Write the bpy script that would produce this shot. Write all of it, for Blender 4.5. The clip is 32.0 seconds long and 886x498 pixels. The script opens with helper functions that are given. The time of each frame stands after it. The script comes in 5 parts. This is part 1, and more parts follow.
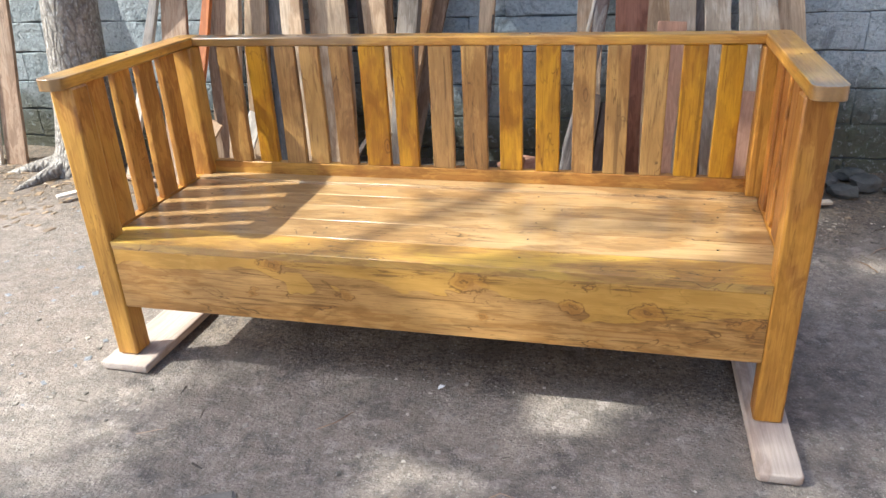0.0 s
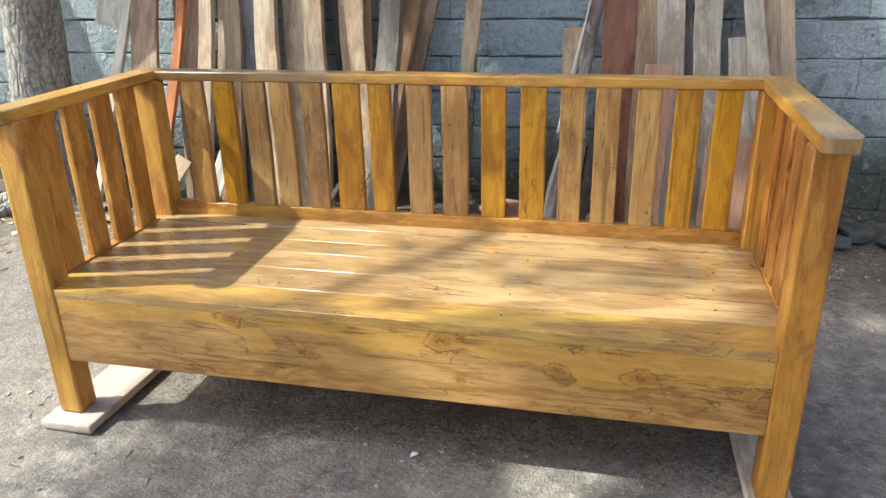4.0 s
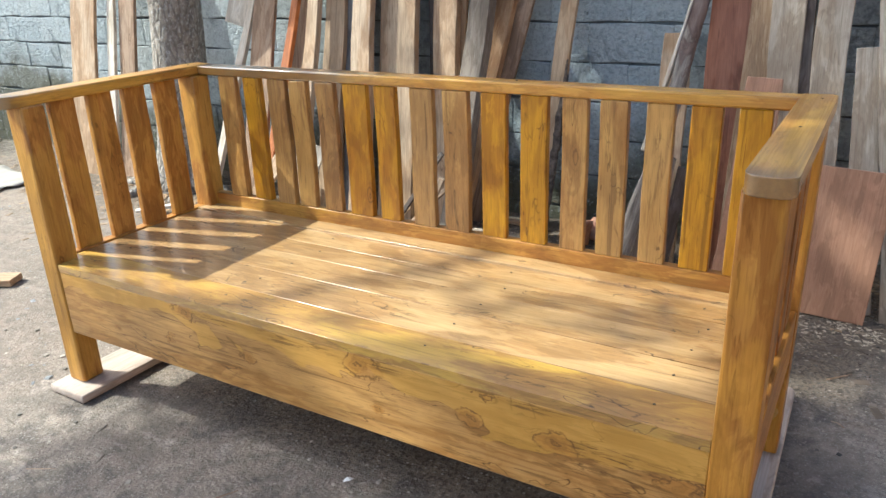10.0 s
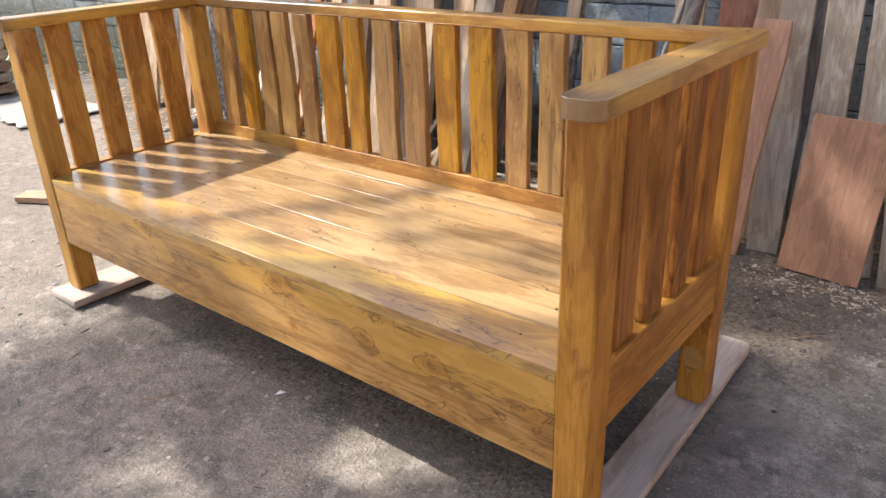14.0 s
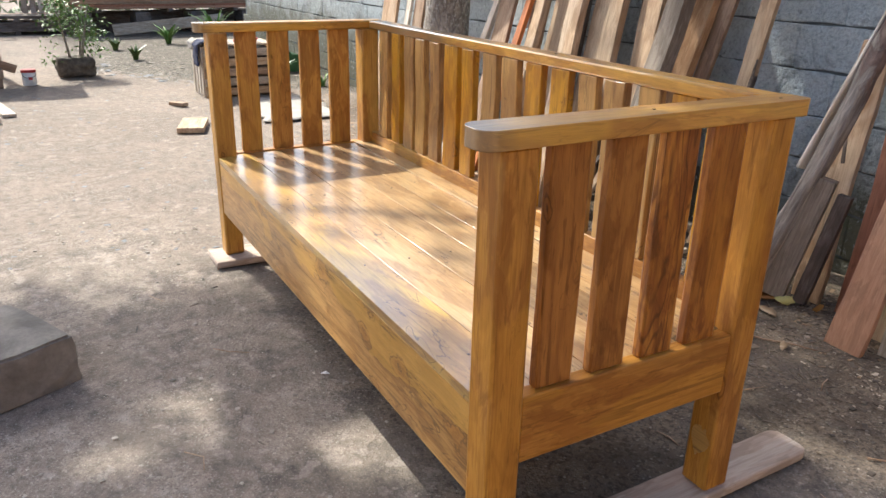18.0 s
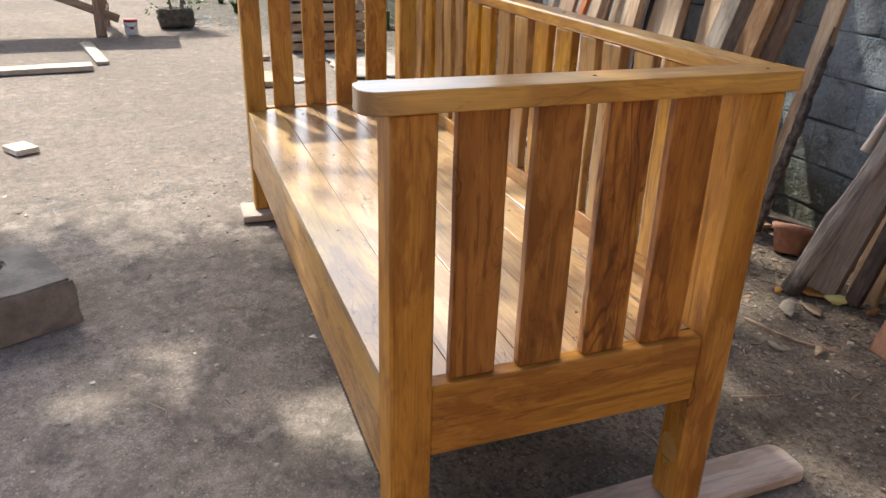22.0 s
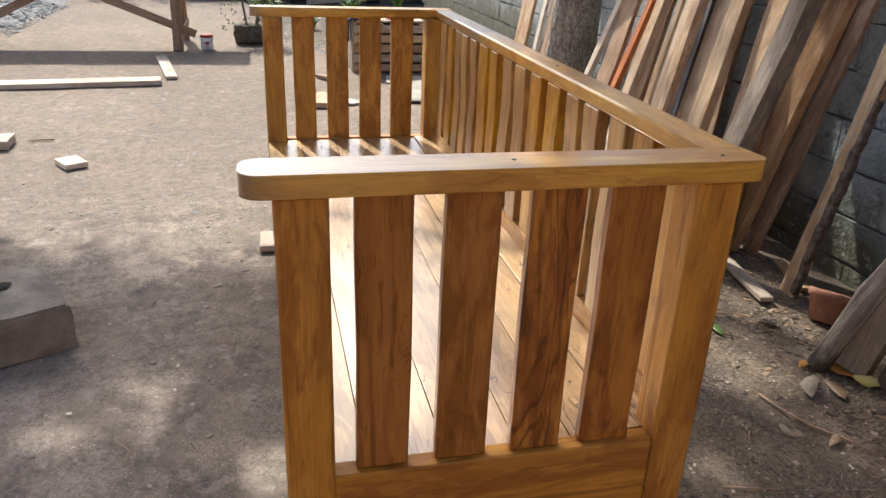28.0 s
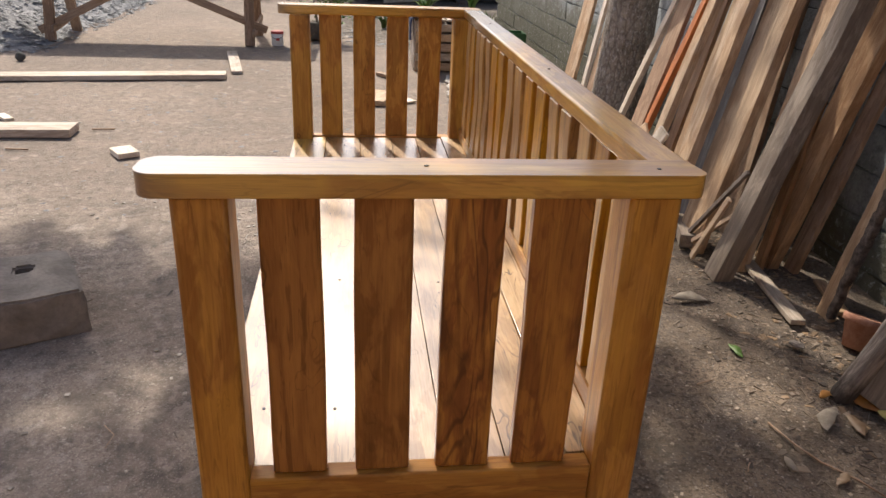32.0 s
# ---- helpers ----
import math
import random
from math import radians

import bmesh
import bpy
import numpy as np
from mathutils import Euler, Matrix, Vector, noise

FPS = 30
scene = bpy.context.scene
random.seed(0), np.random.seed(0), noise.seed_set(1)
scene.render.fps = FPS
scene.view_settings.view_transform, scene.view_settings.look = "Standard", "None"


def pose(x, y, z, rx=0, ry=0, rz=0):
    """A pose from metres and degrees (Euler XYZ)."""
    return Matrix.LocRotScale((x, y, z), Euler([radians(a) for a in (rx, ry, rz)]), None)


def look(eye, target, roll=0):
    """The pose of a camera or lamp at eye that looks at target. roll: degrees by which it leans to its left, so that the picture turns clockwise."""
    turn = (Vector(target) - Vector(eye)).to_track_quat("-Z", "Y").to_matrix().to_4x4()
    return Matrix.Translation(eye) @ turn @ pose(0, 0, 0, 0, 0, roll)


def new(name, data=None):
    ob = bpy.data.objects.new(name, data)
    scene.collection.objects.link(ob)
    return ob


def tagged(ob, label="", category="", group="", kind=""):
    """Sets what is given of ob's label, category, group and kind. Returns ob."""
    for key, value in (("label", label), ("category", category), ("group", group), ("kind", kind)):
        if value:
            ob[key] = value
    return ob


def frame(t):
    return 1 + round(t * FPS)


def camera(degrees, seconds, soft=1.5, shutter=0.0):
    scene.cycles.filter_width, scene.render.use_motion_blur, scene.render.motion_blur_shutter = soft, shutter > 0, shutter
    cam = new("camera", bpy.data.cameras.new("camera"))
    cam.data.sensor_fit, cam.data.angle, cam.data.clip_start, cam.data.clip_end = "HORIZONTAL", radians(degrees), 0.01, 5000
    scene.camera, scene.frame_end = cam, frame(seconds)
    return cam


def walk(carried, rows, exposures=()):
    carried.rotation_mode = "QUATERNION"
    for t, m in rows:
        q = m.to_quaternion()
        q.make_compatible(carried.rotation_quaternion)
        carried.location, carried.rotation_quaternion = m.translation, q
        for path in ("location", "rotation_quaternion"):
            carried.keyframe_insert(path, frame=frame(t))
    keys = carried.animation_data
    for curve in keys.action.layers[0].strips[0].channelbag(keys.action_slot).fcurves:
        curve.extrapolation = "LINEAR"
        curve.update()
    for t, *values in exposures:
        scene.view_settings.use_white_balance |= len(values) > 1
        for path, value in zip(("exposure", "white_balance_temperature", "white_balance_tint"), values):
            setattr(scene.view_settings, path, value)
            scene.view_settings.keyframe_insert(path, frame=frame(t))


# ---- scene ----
cam = camera(61.6, 32.0)
METRES, EYE, TILT, LEAN, TURN = 3.217, 1.40, 0.0, 0.0, 15.0
ROWS = [
    (0.0, 0.0, 0.0, 0.0, -1.19, -24.81, 2.58),
    (0.5, 0.0259, 0.0241, -0.0039, 1.07, -23.71, 1.78),
    (1.0, 0.024, 0.0383, -0.0045, -0.16, -23.24, 2.06),
    (1.5, 0.0239, 0.0432, -0.0052, -0.96, -22.87, 1.37),
    (2.0, 0.0236, 0.044, -0.0058, -0.91, -22.05, 1.32),
    (2.5, 0.0207, 0.0451, -0.0067, -1.13, -22.08, 1.37),
    (3.0, 0.014, 0.0487, -0.0076, -2.19, -21.91, 1.03),
    (3.5, 0.004, 0.0531, -0.0087, -2.39, -22.1, 1.03),
    (5.5, 0.0392, 0.076, -0.0097, 0.61, -21.63, 1.45),
    (6.0, 0.0666, 0.0822, -0.0132, 1.81, -22.25, 0.99),
    (6.5, 0.0861, 0.0994, -0.0148, 2.24, -22.88, 1.84),
    (7.0, 0.1079, 0.1261, -0.0178, 4.63, -22.27, 2.47),
    (7.5, 0.1319, 0.14, -0.0192, 4.52, -23.3, 3.48),
    (8.0, 0.1659, 0.1424, -0.0168, 8.82, -25.36, 3.48),
    (8.5, 0.1876, 0.145, -0.0199, 12.08, -24.8, 4.16),
    (9.0, 0.2005, 0.1413, -0.0215, 13.41, -24.23, 4.81),
    (9.5, 0.2089, 0.1407, -0.0216, 13.82, -24.02, 4.46),
    (10.0, 0.2189, 0.137, -0.0248, 15.25, -21.17, 1.83),
    (10.5, 0.2395, 0.1259, -0.024, 13.55, -20.27, 2.01),
    (11.0, 0.2588, 0.1222, -0.0268, 17.4, -21.37, 2.62),
    (11.5, 0.285, 0.1296, -0.0288, 20.29, -22.11, 1.76),
    (12.0, 0.3017, 0.1412, -0.0341, 22.51, -22.41, 1.98),
    (12.5, 0.3161, 0.154, -0.0363, 21.74, -22.97, 1.95),
    (13.0, 0.3248, 0.1591, -0.0386, 21.68, -22.37, 2.65),
    (13.5, 0.3419, 0.1659, -0.0425, 22.81, -23.57, 2.14),
    (14.0, 0.3602, 0.1689, -0.0439, 23.67, -24.49, 1.91),
    (14.5, 0.3806, 0.1836, -0.0451, 26.18, -23.53, 1.35),
    (16.5, 0.4619, 0.2084, -0.0513, 36.39, -22.89, -1.25),
    (17.0, 0.4842, 0.2103, -0.0536, 39.16, -22.93, -0.96),
    (17.5, 0.5083, 0.2133, -0.0497, 42.84, -21.91, -0.62),
    (18.0, 0.5287, 0.2431, -0.0489, 45.84, -21.26, -1.24),
    (18.5, 0.5391, 0.2617, -0.0507, 45.24, -21.23, -0.87),
    (19.0, 0.5493, 0.2728, -0.0527, 46.75, -21.72, -0.97),
    (19.5, 0.5614, 0.2841, -0.054, 50.2, -22.08, -1.05),
    (20.0, 0.5677, 0.2983, -0.054, 49.12, -22.48, -1.0),
    (20.5, 0.5611, 0.3035, -0.0514, 47.52, -23.07, 0.32),
    (21.0, 0.5527, 0.3132, -0.0567, 46.92, -24.63, -0.41),
    (21.5, 0.5617, 0.3362, -0.0568, 52.18, -25.06, -1.4),
    (22.0, 0.5703, 0.3499, -0.0545, 55.0, -24.29, -1.58),
    (22.5, 0.5773, 0.3551, -0.0525, 55.67, -24.46, -1.46),
    (23.0, 0.5811, 0.3606, -0.0504, 54.76, -23.86, -2.0),
    (23.5, 0.5846, 0.3655, -0.047, 54.32, -23.04, -2.16),
    (24.0, 0.5792, 0.3735, -0.0467, 53.81, -22.94, -2.08),
    (24.5, 0.5788, 0.3784, -0.0444, 53.16, -22.28, -2.09),
    (26.5, 0.5809, 0.4075, -0.0442, 54.85, -24.13, -1.75),
    (27.0, 0.5803, 0.4264, -0.0399, 59.13, -24.46, -1.59),
    (27.5, 0.5814, 0.4375, -0.0369, 61.32, -24.32, -2.26),
    (28.0, 0.5819, 0.4418, -0.0293, 62.02, -23.49, -2.29),
    (28.5, 0.5794, 0.4535, -0.0259, 63.46, -23.42, -1.92),
    (29.0, 0.5832, 0.4686, -0.0263, 63.92, -23.58, -2.15),
    (29.5, 0.5889, 0.4834, -0.0276, 65.9, -23.66, -2.76),
    (30.0, 0.5923, 0.4964, -0.0269, 67.52, -23.85, -2.52),
    (30.5, 0.5944, 0.5058, -0.0273, 67.36, -23.93, -2.1),
    (31.0, 0.5981, 0.5108, -0.0292, 68.22, -24.49, -1.87),
    (31.5, 0.6007, 0.5171, -0.0291, 68.52, -24.21, -1.78),
    (32.0, 0.6022, 0.5175, -0.0275, 68.69, -23.79, -2.32),
]
walk(cam, [(t, pose(0, 0, EYE, TILT, LEAN, TURN) @ pose(METRES * x, METRES * y, METRES * z, 90 + pitch, roll, yaw)) for t, x, y, z, yaw, pitch, roll in ROWS],
     ((0, 1.34, 5600, 3), (3, 1.30, 5550, -3), (8, 1.22, 5500, -4), (14, 1.26, 5930, 7), (16.5, 1.26, 5900, 3), (19, 1.08, 6150, 7), (24, 0.93, 6150, 6), (28, 0.80, 6320, 8), (32, 0.55, 6600, 12)))

# ---- daylight ----
SUN_WAY = Vector((-0.52, -0.146, 0.535)).normalized()   # towards the sun
world = bpy.data.worlds.new("sky")
scene.world = world
world.use_nodes = True
wn, wl = world.node_tree.nodes, world.node_tree.links
sky = wn.new("ShaderNodeTexSky")
sky.sky_type = "NISHITA"
sky.sun_disc = False
sky.sun_elevation = math.asin(SUN_WAY.z)
sky.sun_rotation = math.atan2(SUN_WAY.x, SUN_WAY.y) % (2 * math.pi)
sky.air_density, sky.dust_density, sky.ozone_density = 0.75, 4.0, 0.3
wn["Background"].inputs[1].default_value = 0.15
wl.new(sky.outputs[0], wn["Background"].inputs[0])
sun_data = bpy.data.lights.new("sun", "SUN")
sun_data.energy, sun_data.angle, sun_data.color = 4.0, radians(0.55), (1.0, 0.92, 0.80)
sun_ob = new("sun", sun_data)
sun_ob.matrix_world = look(SUN_WAY * 30, (0, 0, 0))


# ---- materials ----
class Nodes:
    """A small builder for node materials."""

    def __init__(self, name):
        self.mat = bpy.data.materials.new(name)
        self.mat.use_nodes = True
        self.n, self.l = self.mat.node_tree.nodes, self.mat.node_tree.links
        self.bsdf = self.n["Principled BSDF"]

    def put(self, sock, value):
        if isinstance(value, bpy.types.NodeSocket):
            self.l.new(value, sock)
        elif isinstance(value, (tuple, list)) and len(value) == 3 and sock.type == "RGBA":
            sock.default_value = (*value, 1)
        else:
            sock.default_value = value

    def coords(self, scale=(1, 1, 1), drift=0.0):
        tc = self.n.new("ShaderNodeTexCoord")
        out = tc.outputs["Object"]
        if drift:
            info = self.n.new("ShaderNodeObjectInfo")
            m = self.math("MULTIPLY", info.outputs["Random"], drift)
            add = self.n.new("ShaderNodeVectorMath")
            self.l.new(out, add.inputs[0])
            self.l.new(m, add.inputs[1])
            out = add.outputs[0]
        mp = self.n.new("ShaderNodeMapping")
        self.l.new(out, mp.inputs[0])
        mp.inputs["Scale"].default_value = scale
        return mp.outputs[0]

    def noise(self, vec, scale=1.0, detail=3.0, rough=0.55, distort=0.0):
        t = self.n.new("ShaderNodeTexNoise")
        self.l.new(vec, t.inputs["Vector"])
        t.inputs["Scale"].default_value, t.inputs["Detail"].default_value = scale, detail
        t.inputs["Roughness"].default_value, t.inputs["Distortion"].default_value = rough, distort
        return t.outputs[0]

    def voronoi(self, vec, scale=1.0, feature="F1"):
        t = self.n.new("ShaderNodeTexVoronoi")
        t.feature = feature
        self.l.new(vec, t.inputs["Vector"])
        t.inputs["Scale"].default_value = scale
        return t.outputs

    def math(self, op, a, b=0.0):
        m = self.n.new("ShaderNodeMath")
        m.operation = op
        self.put(m.inputs[0], a)
        self.put(m.inputs[1], b)
        return m.outputs[0]

    def ramp(self, fac, lo, hi, a=0.0, b=1.0):
        m = self.n.new("ShaderNodeMapRange")
        self.put(m.inputs[0], fac)
        for i, v in enumerate((lo, hi, a, b)):
            m.inputs[i + 1].default_value = v
        return m.outputs[0]

    def mix(self, fac, a, b, mode="MIX"):
        m = self.n.new("ShaderNodeMix")
        m.data_type, m.blend_type = "RGBA", mode
        self.put(m.inputs[0], fac)
        self.put(m.inputs[6], a)
        self.put(m.inputs[7], b)
        return m.outputs[2]

    def bump(self, height, strength, distance):
        b = self.n.new("ShaderNodeBump")
        b.inputs["Strength"].default_value, b.inputs["Distance"].default_value = strength, distance
        self.l.new(height, b.inputs["Height"])
        self.l.new(b.outputs[0], self.bsdf.inputs["Normal"])

    def random(self):
        return self.n.new("ShaderNodeObjectInfo").outputs["Random"]

    def done(self, color, rough=0.7, coat=0.0, metal=0.0, spec=0.5):
        self.put(self.bsdf.inputs["Base Color"], color)
        self.put(self.bsdf.inputs["Roughness"], rough)
        self.put(self.bsdf.inputs["Metallic"], metal)
        self.put(self.bsdf.inputs["Specular IOR Level"], spec)
        self.put(self.bsdf.inputs["Coat Weight"], coat)
        self.bsdf.inputs["Coat Roughness"].default_value = 0.16 if 0.8 < coat < 0.95 else 0.23 if coat > 0.95 else 0.25
        self.bsdf.inputs["Coat IOR"].default_value = 1.95 if coat > 0.95 else 1.75 if coat > 0.8 else 1.5
        return self.mat


def wood(name, light, dark, rough=0.6, coat=0.0, figure=1.0, knots=1.0, stain=None, spread=0.25, wear=0.5, spalt=0.0, spec=0.5, eyes=(), upper=None, tip=0.0, flame=0.0, smears=()):
    """Sawn timber with its grain along the object's own x axis."""
    b = Nodes(name)
    drift = 41.0
    deep = tuple(c * 0.42 for c in dark)
    black = tuple(c * 0.22 for c in dark)
    bend = b.noise(b.coords((0.75, 5.5, 5.5), drift), 1.0, 2.5, 0.5, 0.45)
    ring = b.ramp(b.math("SINE", b.math("MULTIPLY", bend, 64.0 if coat else 96.0)), -1, 1)
    late = b.math("POWER", ring, 5.0)
    fibre = b.noise(b.coords((5, 210, 210), drift), 1.0, 3.0, 0.65)
    pore = b.ramp(b.noise(b.coords((16, 330, 330), drift), 1.0, 2.0, 0.5), 0.57, 0.64)
    patch_n = b.noise(b.coords((1.3, 4.5, 4.5), drift * 1.7), 1.0, 3.5, 0.55, 0.5)
    cloud = b.noise(b.coords((2.2, 8, 8), drift * 1.3), 1.0, 4.0, 0.6)
    mottle = b.noise(b.coords((9, 30, 30), drift * 0.6), 1.0, 4.0, 0.6, 0.6)
    base = b.mix(b.ramp(b.random(), 0, 1, 0.0, spread), light, dark)
    base = b.mix(b.ramp(cloud, 0.35, 0.68, 0.0, 0.6), base, dark)
    base = b.mix(b.ramp(mottle, 0.48, 0.55, 0.0, 0.66), base, dark)
    base = b.mix(b.ramp(mottle, 0.32, 0.46, 0.4, 0.0), base, stain or tuple(min(1, c * 1.3) for c in light))
    blotch = b.noise(b.coords((4.5, 15, 15), drift * 1.9), 1.0, 4.5, 0.6, 0.9)
    base = b.mix(b.ramp(blotch, 0.50, 0.55, 0.0, 0.58), base, tuple(c * 0.72 for c in dark))
    col = b.mix(b.ramp(patch_n, 0.50, 0.53, 0.0, wear), base, stain or tuple(min(1, c * 1.25) for c in light))
    col = b.mix(b.math("MULTIPLY", late, b.ramp(cloud, 0.40, 0.60, (0.18 if coat else 0.25) * figure, (0.55 if coat else 0.70) * figure)), col, tuple(c * 0.75 for c in dark))
    col = b.mix(b.math("MULTIPLY", b.ramp(fibre, 0.42, 0.66), 0.24 if coat else 0.28), col, tuple(c * 0.55 for c in dark))
    col = b.mix(b.math("MULTIPLY", pore, (0.26 if coat else 0.35) * figure), col, deep)
    if flame:      # bold wavy bands
        wave = b.noise(b.coords((1.1, 8, 8), drift * 0.9), 1.0, 3.0, 0.55, 0.6)
        band = b.ramp(b.math("SINE", b.math("MULTIPLY", wave, 85.0)), 0.40, 0.95)
        band = b.math("MULTIPLY", band, b.ramp(blotch, 0.36, 0.56, 0.35, 1.0))
        col = b.mix(b.math("MULTIPLY", band, flame), col, tuple(c * 0.38 for c in dark))
    # short crisp dark flecks and thin long streaks, in some places only
    fleck = b.ramp(b.noise(b.coords((9, 105, 105), drift * 0.7), 1.0, 3.0, 0.55, 0.4), 0.60, 0.64)
    fleck = b.math("MULTIPLY", fleck, b.ramp(cloud, 0.44, 0.56, 0.1, 1.0))
    col = b.mix(b.math("MULTIPLY", fleck, min(0.8, 0.55 * figure)), col, deep)
    streak = b.ramp(b.noise(b.coords((1.3, 40, 40), drift), 1.0, 4.0, 0.6, 0.8), 0.60, 0.625)
    streak = b.math("MULTIPLY", streak, b.ramp(patch_n, 0.47, 0.56))
    col = b.mix(b.math("MULTIPLY", streak, 0.6 * figure), col, deep)
    # spalting: thin dark outlines of stained zones
    zone = b.noise(b.coords((3.2, 11, 11), drift * 1.1), 1.0, 3.0, 0.6, 0.9)
    rim = b.ramp(b.math("ABSOLUTE", b.math("SUBTRACT", zone, 0.53)), 0.002, 0.009, 1.0, 0.0)
    rim = b.math("MULTIPLY", rim, b.ramp(cloud, 0.50, 0.57))
    col = b.mix(b.math("MULTIPLY", rim, min(0.9, spalt)), col, black)
    # knots: dark heart, rings and a warm halo
    cell = b.voronoi(b.coords((3.4, 8.0, 8.0), drift), 1.0)
    dist = b.math("ADD", cell["Distance"], b.ramp(b.noise(b.coords((14, 34, 34), drift), 1.0, 3.0), 0, 1, -0.09, 0.09))
    seldom = b.math("GREATER_THAN", b.math("MULTIPLY", cell["Color"], 1.0), 1.0 - 0.45 * knots)
    halo = b.math("MULTIPLY", b.ramp(dist, 0.10, 0.26, 0.45, 0.0), seldom)
    col = b.mix(halo, col, tuple(c * 0.8 for c in dark))
    eye = b.ramp(b.math("SINE", b.math("MULTIPLY", dist, 95.0)), 0.1, 0.8)
    knot = b.math("MULTIPLY", b.math("MULTIPLY", b.ramp(dist, 0.06, 0.17, 1.0, 0.0), eye), seldom)
    col = b.mix(b.math("MULTIPLY", knot, 0.9), col, deep)
    if upper or eyes or tip or smears:
        sep = b.n.new("ShaderNodeSeparateXYZ")
        b.l.new(b.coords(), sep.inputs[0])
        px, pz = sep.outputs[0], sep.outputs[2]
    if upper:      # thick yellow varnish that ran along the upper part, with a dark rim
        run = b.math("ADD", pz, b.ramp(b.noise(b.coords((2.6, 1, 7)), 1.0, 3.0, 0.6, 0.6), 0.3, 0.7, -0.085, 0.085))
        run = b.math("SUBTRACT", run, b.ramp(px, -0.9, -0.1, 0.045, 0.0))
        mask = b.ramp(run, 0.032, 0.037)
        col = b.mix(b.math("MULTIPLY", mask, 0.5), col, upper)
        rim2 = b.ramp(b.math("ABSOLUTE", b.math("SUBTRACT", run, 0.033)), 0.0, 0.0035, 1.0, 0.0)
        col = b.mix(b.math("MULTIPLY", rim2, b.ramp(mottle, 0.46, 0.56, 0.0, 0.8)), col, deep)
    # clusters of dark sinuous streaks
    hair = b.noise(b.coords((5.5, 75, 75)), 1.0, 4.0, 0.6, 1.1)
    for sx, sz, sl, sh in smears:
        dx = b.math("DIVIDE", b.math("SUBTRACT", px, sx), sl)
        dz = b.math("DIVIDE", b.math("SUBTRACT", b.math("ADD", pz, b.ramp(cloud, 0.3, 0.7, -0.02, 0.02)), sz), sh)
        near = b.ramp(b.math("ADD", b.math("MULTIPLY", dx, dx), b.math("MULTIPLY", dz, dz)), 0.3, 1.0, 1.0, 0.0)
        col = b.mix(b.math("MULTIPLY", near, b.ramp(hair, 0.52, 0.57, 0.12, 0.8)), col, deep)
    warp = b.ramp(b.noise(b.coords((16, 20, 20)), 1.0, 4.0, 0.65), 0.25, 0.75, -0.026, 0.026)
    for ex, ez, er in eyes:
        dx = b.math("MULTIPLY", b.math("SUBTRACT", px, ex), 0.62)
        dz = b.math("SUBTRACT", pz, ez)
        d = b.math("SQRT", b.math("ADD", b.math("MULTIPLY", dx, dx), b.math("MULTIPLY", dz, dz)))
        d = b.math("DIVIDE", b.math("ADD", d, b.math("MULTIPLY", warp, 0.7)), er)
        col = b.mix(b.ramp(d, 0.3, 0.9, 0.6, 0.0), col, (0.44, 0.19, 0.03))
        line = b.math("MULTIPLY", b.ramp(b.math("ABSOLUTE", b.math("SUBTRACT", d, 0.72)), 0.02, 0.11, 1.0, 0.0), b.ramp(mottle, 0.40, 0.54, 0.15, 0.85))
        col = b.mix(line, col, deep)
        col = b.mix(b.math("MULTIPLY", b.ramp(d, 0.1, 0.45, 0.8, 0.0), b.ramp(b.math("SINE", b.math("MULTIPLY", d, 26.0)), -0.2, 0.8, 0.35, 1.0)), col, deep)
    if tip:        # varnish worn and browned at the front end
        worn = b.math("ADD", px, b.ramp(cloud, 0.3, 0.7, -0.035, 0.035))
        col = b.mix(b.ramp(worn, tip, tip + 0.05, 0.75, 0.0), col, (0.17, 0.095, 0.037))
    height = b.math("ADD", fibre, b.math("MULTIPLY", ring, 0.4))
    b.bump(b.math("ADD", height, b.math("MULTIPLY", mottle, 0.8)) if coat else height, 0.13 if coat else 0.6, 0.0012)
    r = b.ramp(fibre, 0.3, 0.8, rough - 0.06, rough + 0.08)
    mat = b.done(col, r, coat, 0, spec)
    if tip:        # coat raised towards the front end, putting the sky's sheen there
        b.put(b.bsdf.inputs["Coat Weight"], b.ramp(worn, tip + 0.03, tip + 0.34, 1.0, 0.3))
    return mat


KNOTS = ((0.49, 0.024, 0.030), (0.694, 0.021, 0.040), (0.95, 0.001, 0.034), (0.39, -0.034, 0.018), (0.524, 0.089, 0.022), (0.215, -0.027, 0.014),
         (-0.438, 0.089, 0.030), (-0.204, 0.007, 0.024), (0.182, 0.082, 0.046), (-0.76, -0.031, 0.012), (-0.523, -0.014, 0.012))
SMEARS = ((-0.36, 0.075, 0.14, 0.022), (-0.02, 0.092, 0.17, 0.022), (0.22, 0.10, 0.10, 0.02), (0.82, 0.030, 0.20, 0.030), (0.95, -0.02, 0.14, 0.045), (0.60, 0.105, 0.16, 0.014), (-0.50, 0.045, 0.09, 0.012))
TEAK = wood("varnished_teak", (0.58, 0.293, 0.062), (0.36, 0.145, 0.026), 0.42, 0.12, 0.75, 1.0, (0.60, 0.33, 0.055), 0.25, 0.5, 0.5, 0.3)
TEAK_RIGHT = wood("varnished_reddish_teak", (0.52, 0.248, 0.052), (0.33, 0.128, 0.024), 0.42, 0.05, 0.85, 1.5, (0.56, 0.265, 0.038), 0.2, 0.5, 0.2, 0.16)
TEAK_ARM = wood("varnished_teak_arm", (0.64, 0.335, 0.060), (0.46, 0.205, 0.030), 0.34, 0.85, 0.7, 0.5, (0.64, 0.36, 0.05), 0.2, 0.55, 0.4, 0.35, (), None, -0.375)
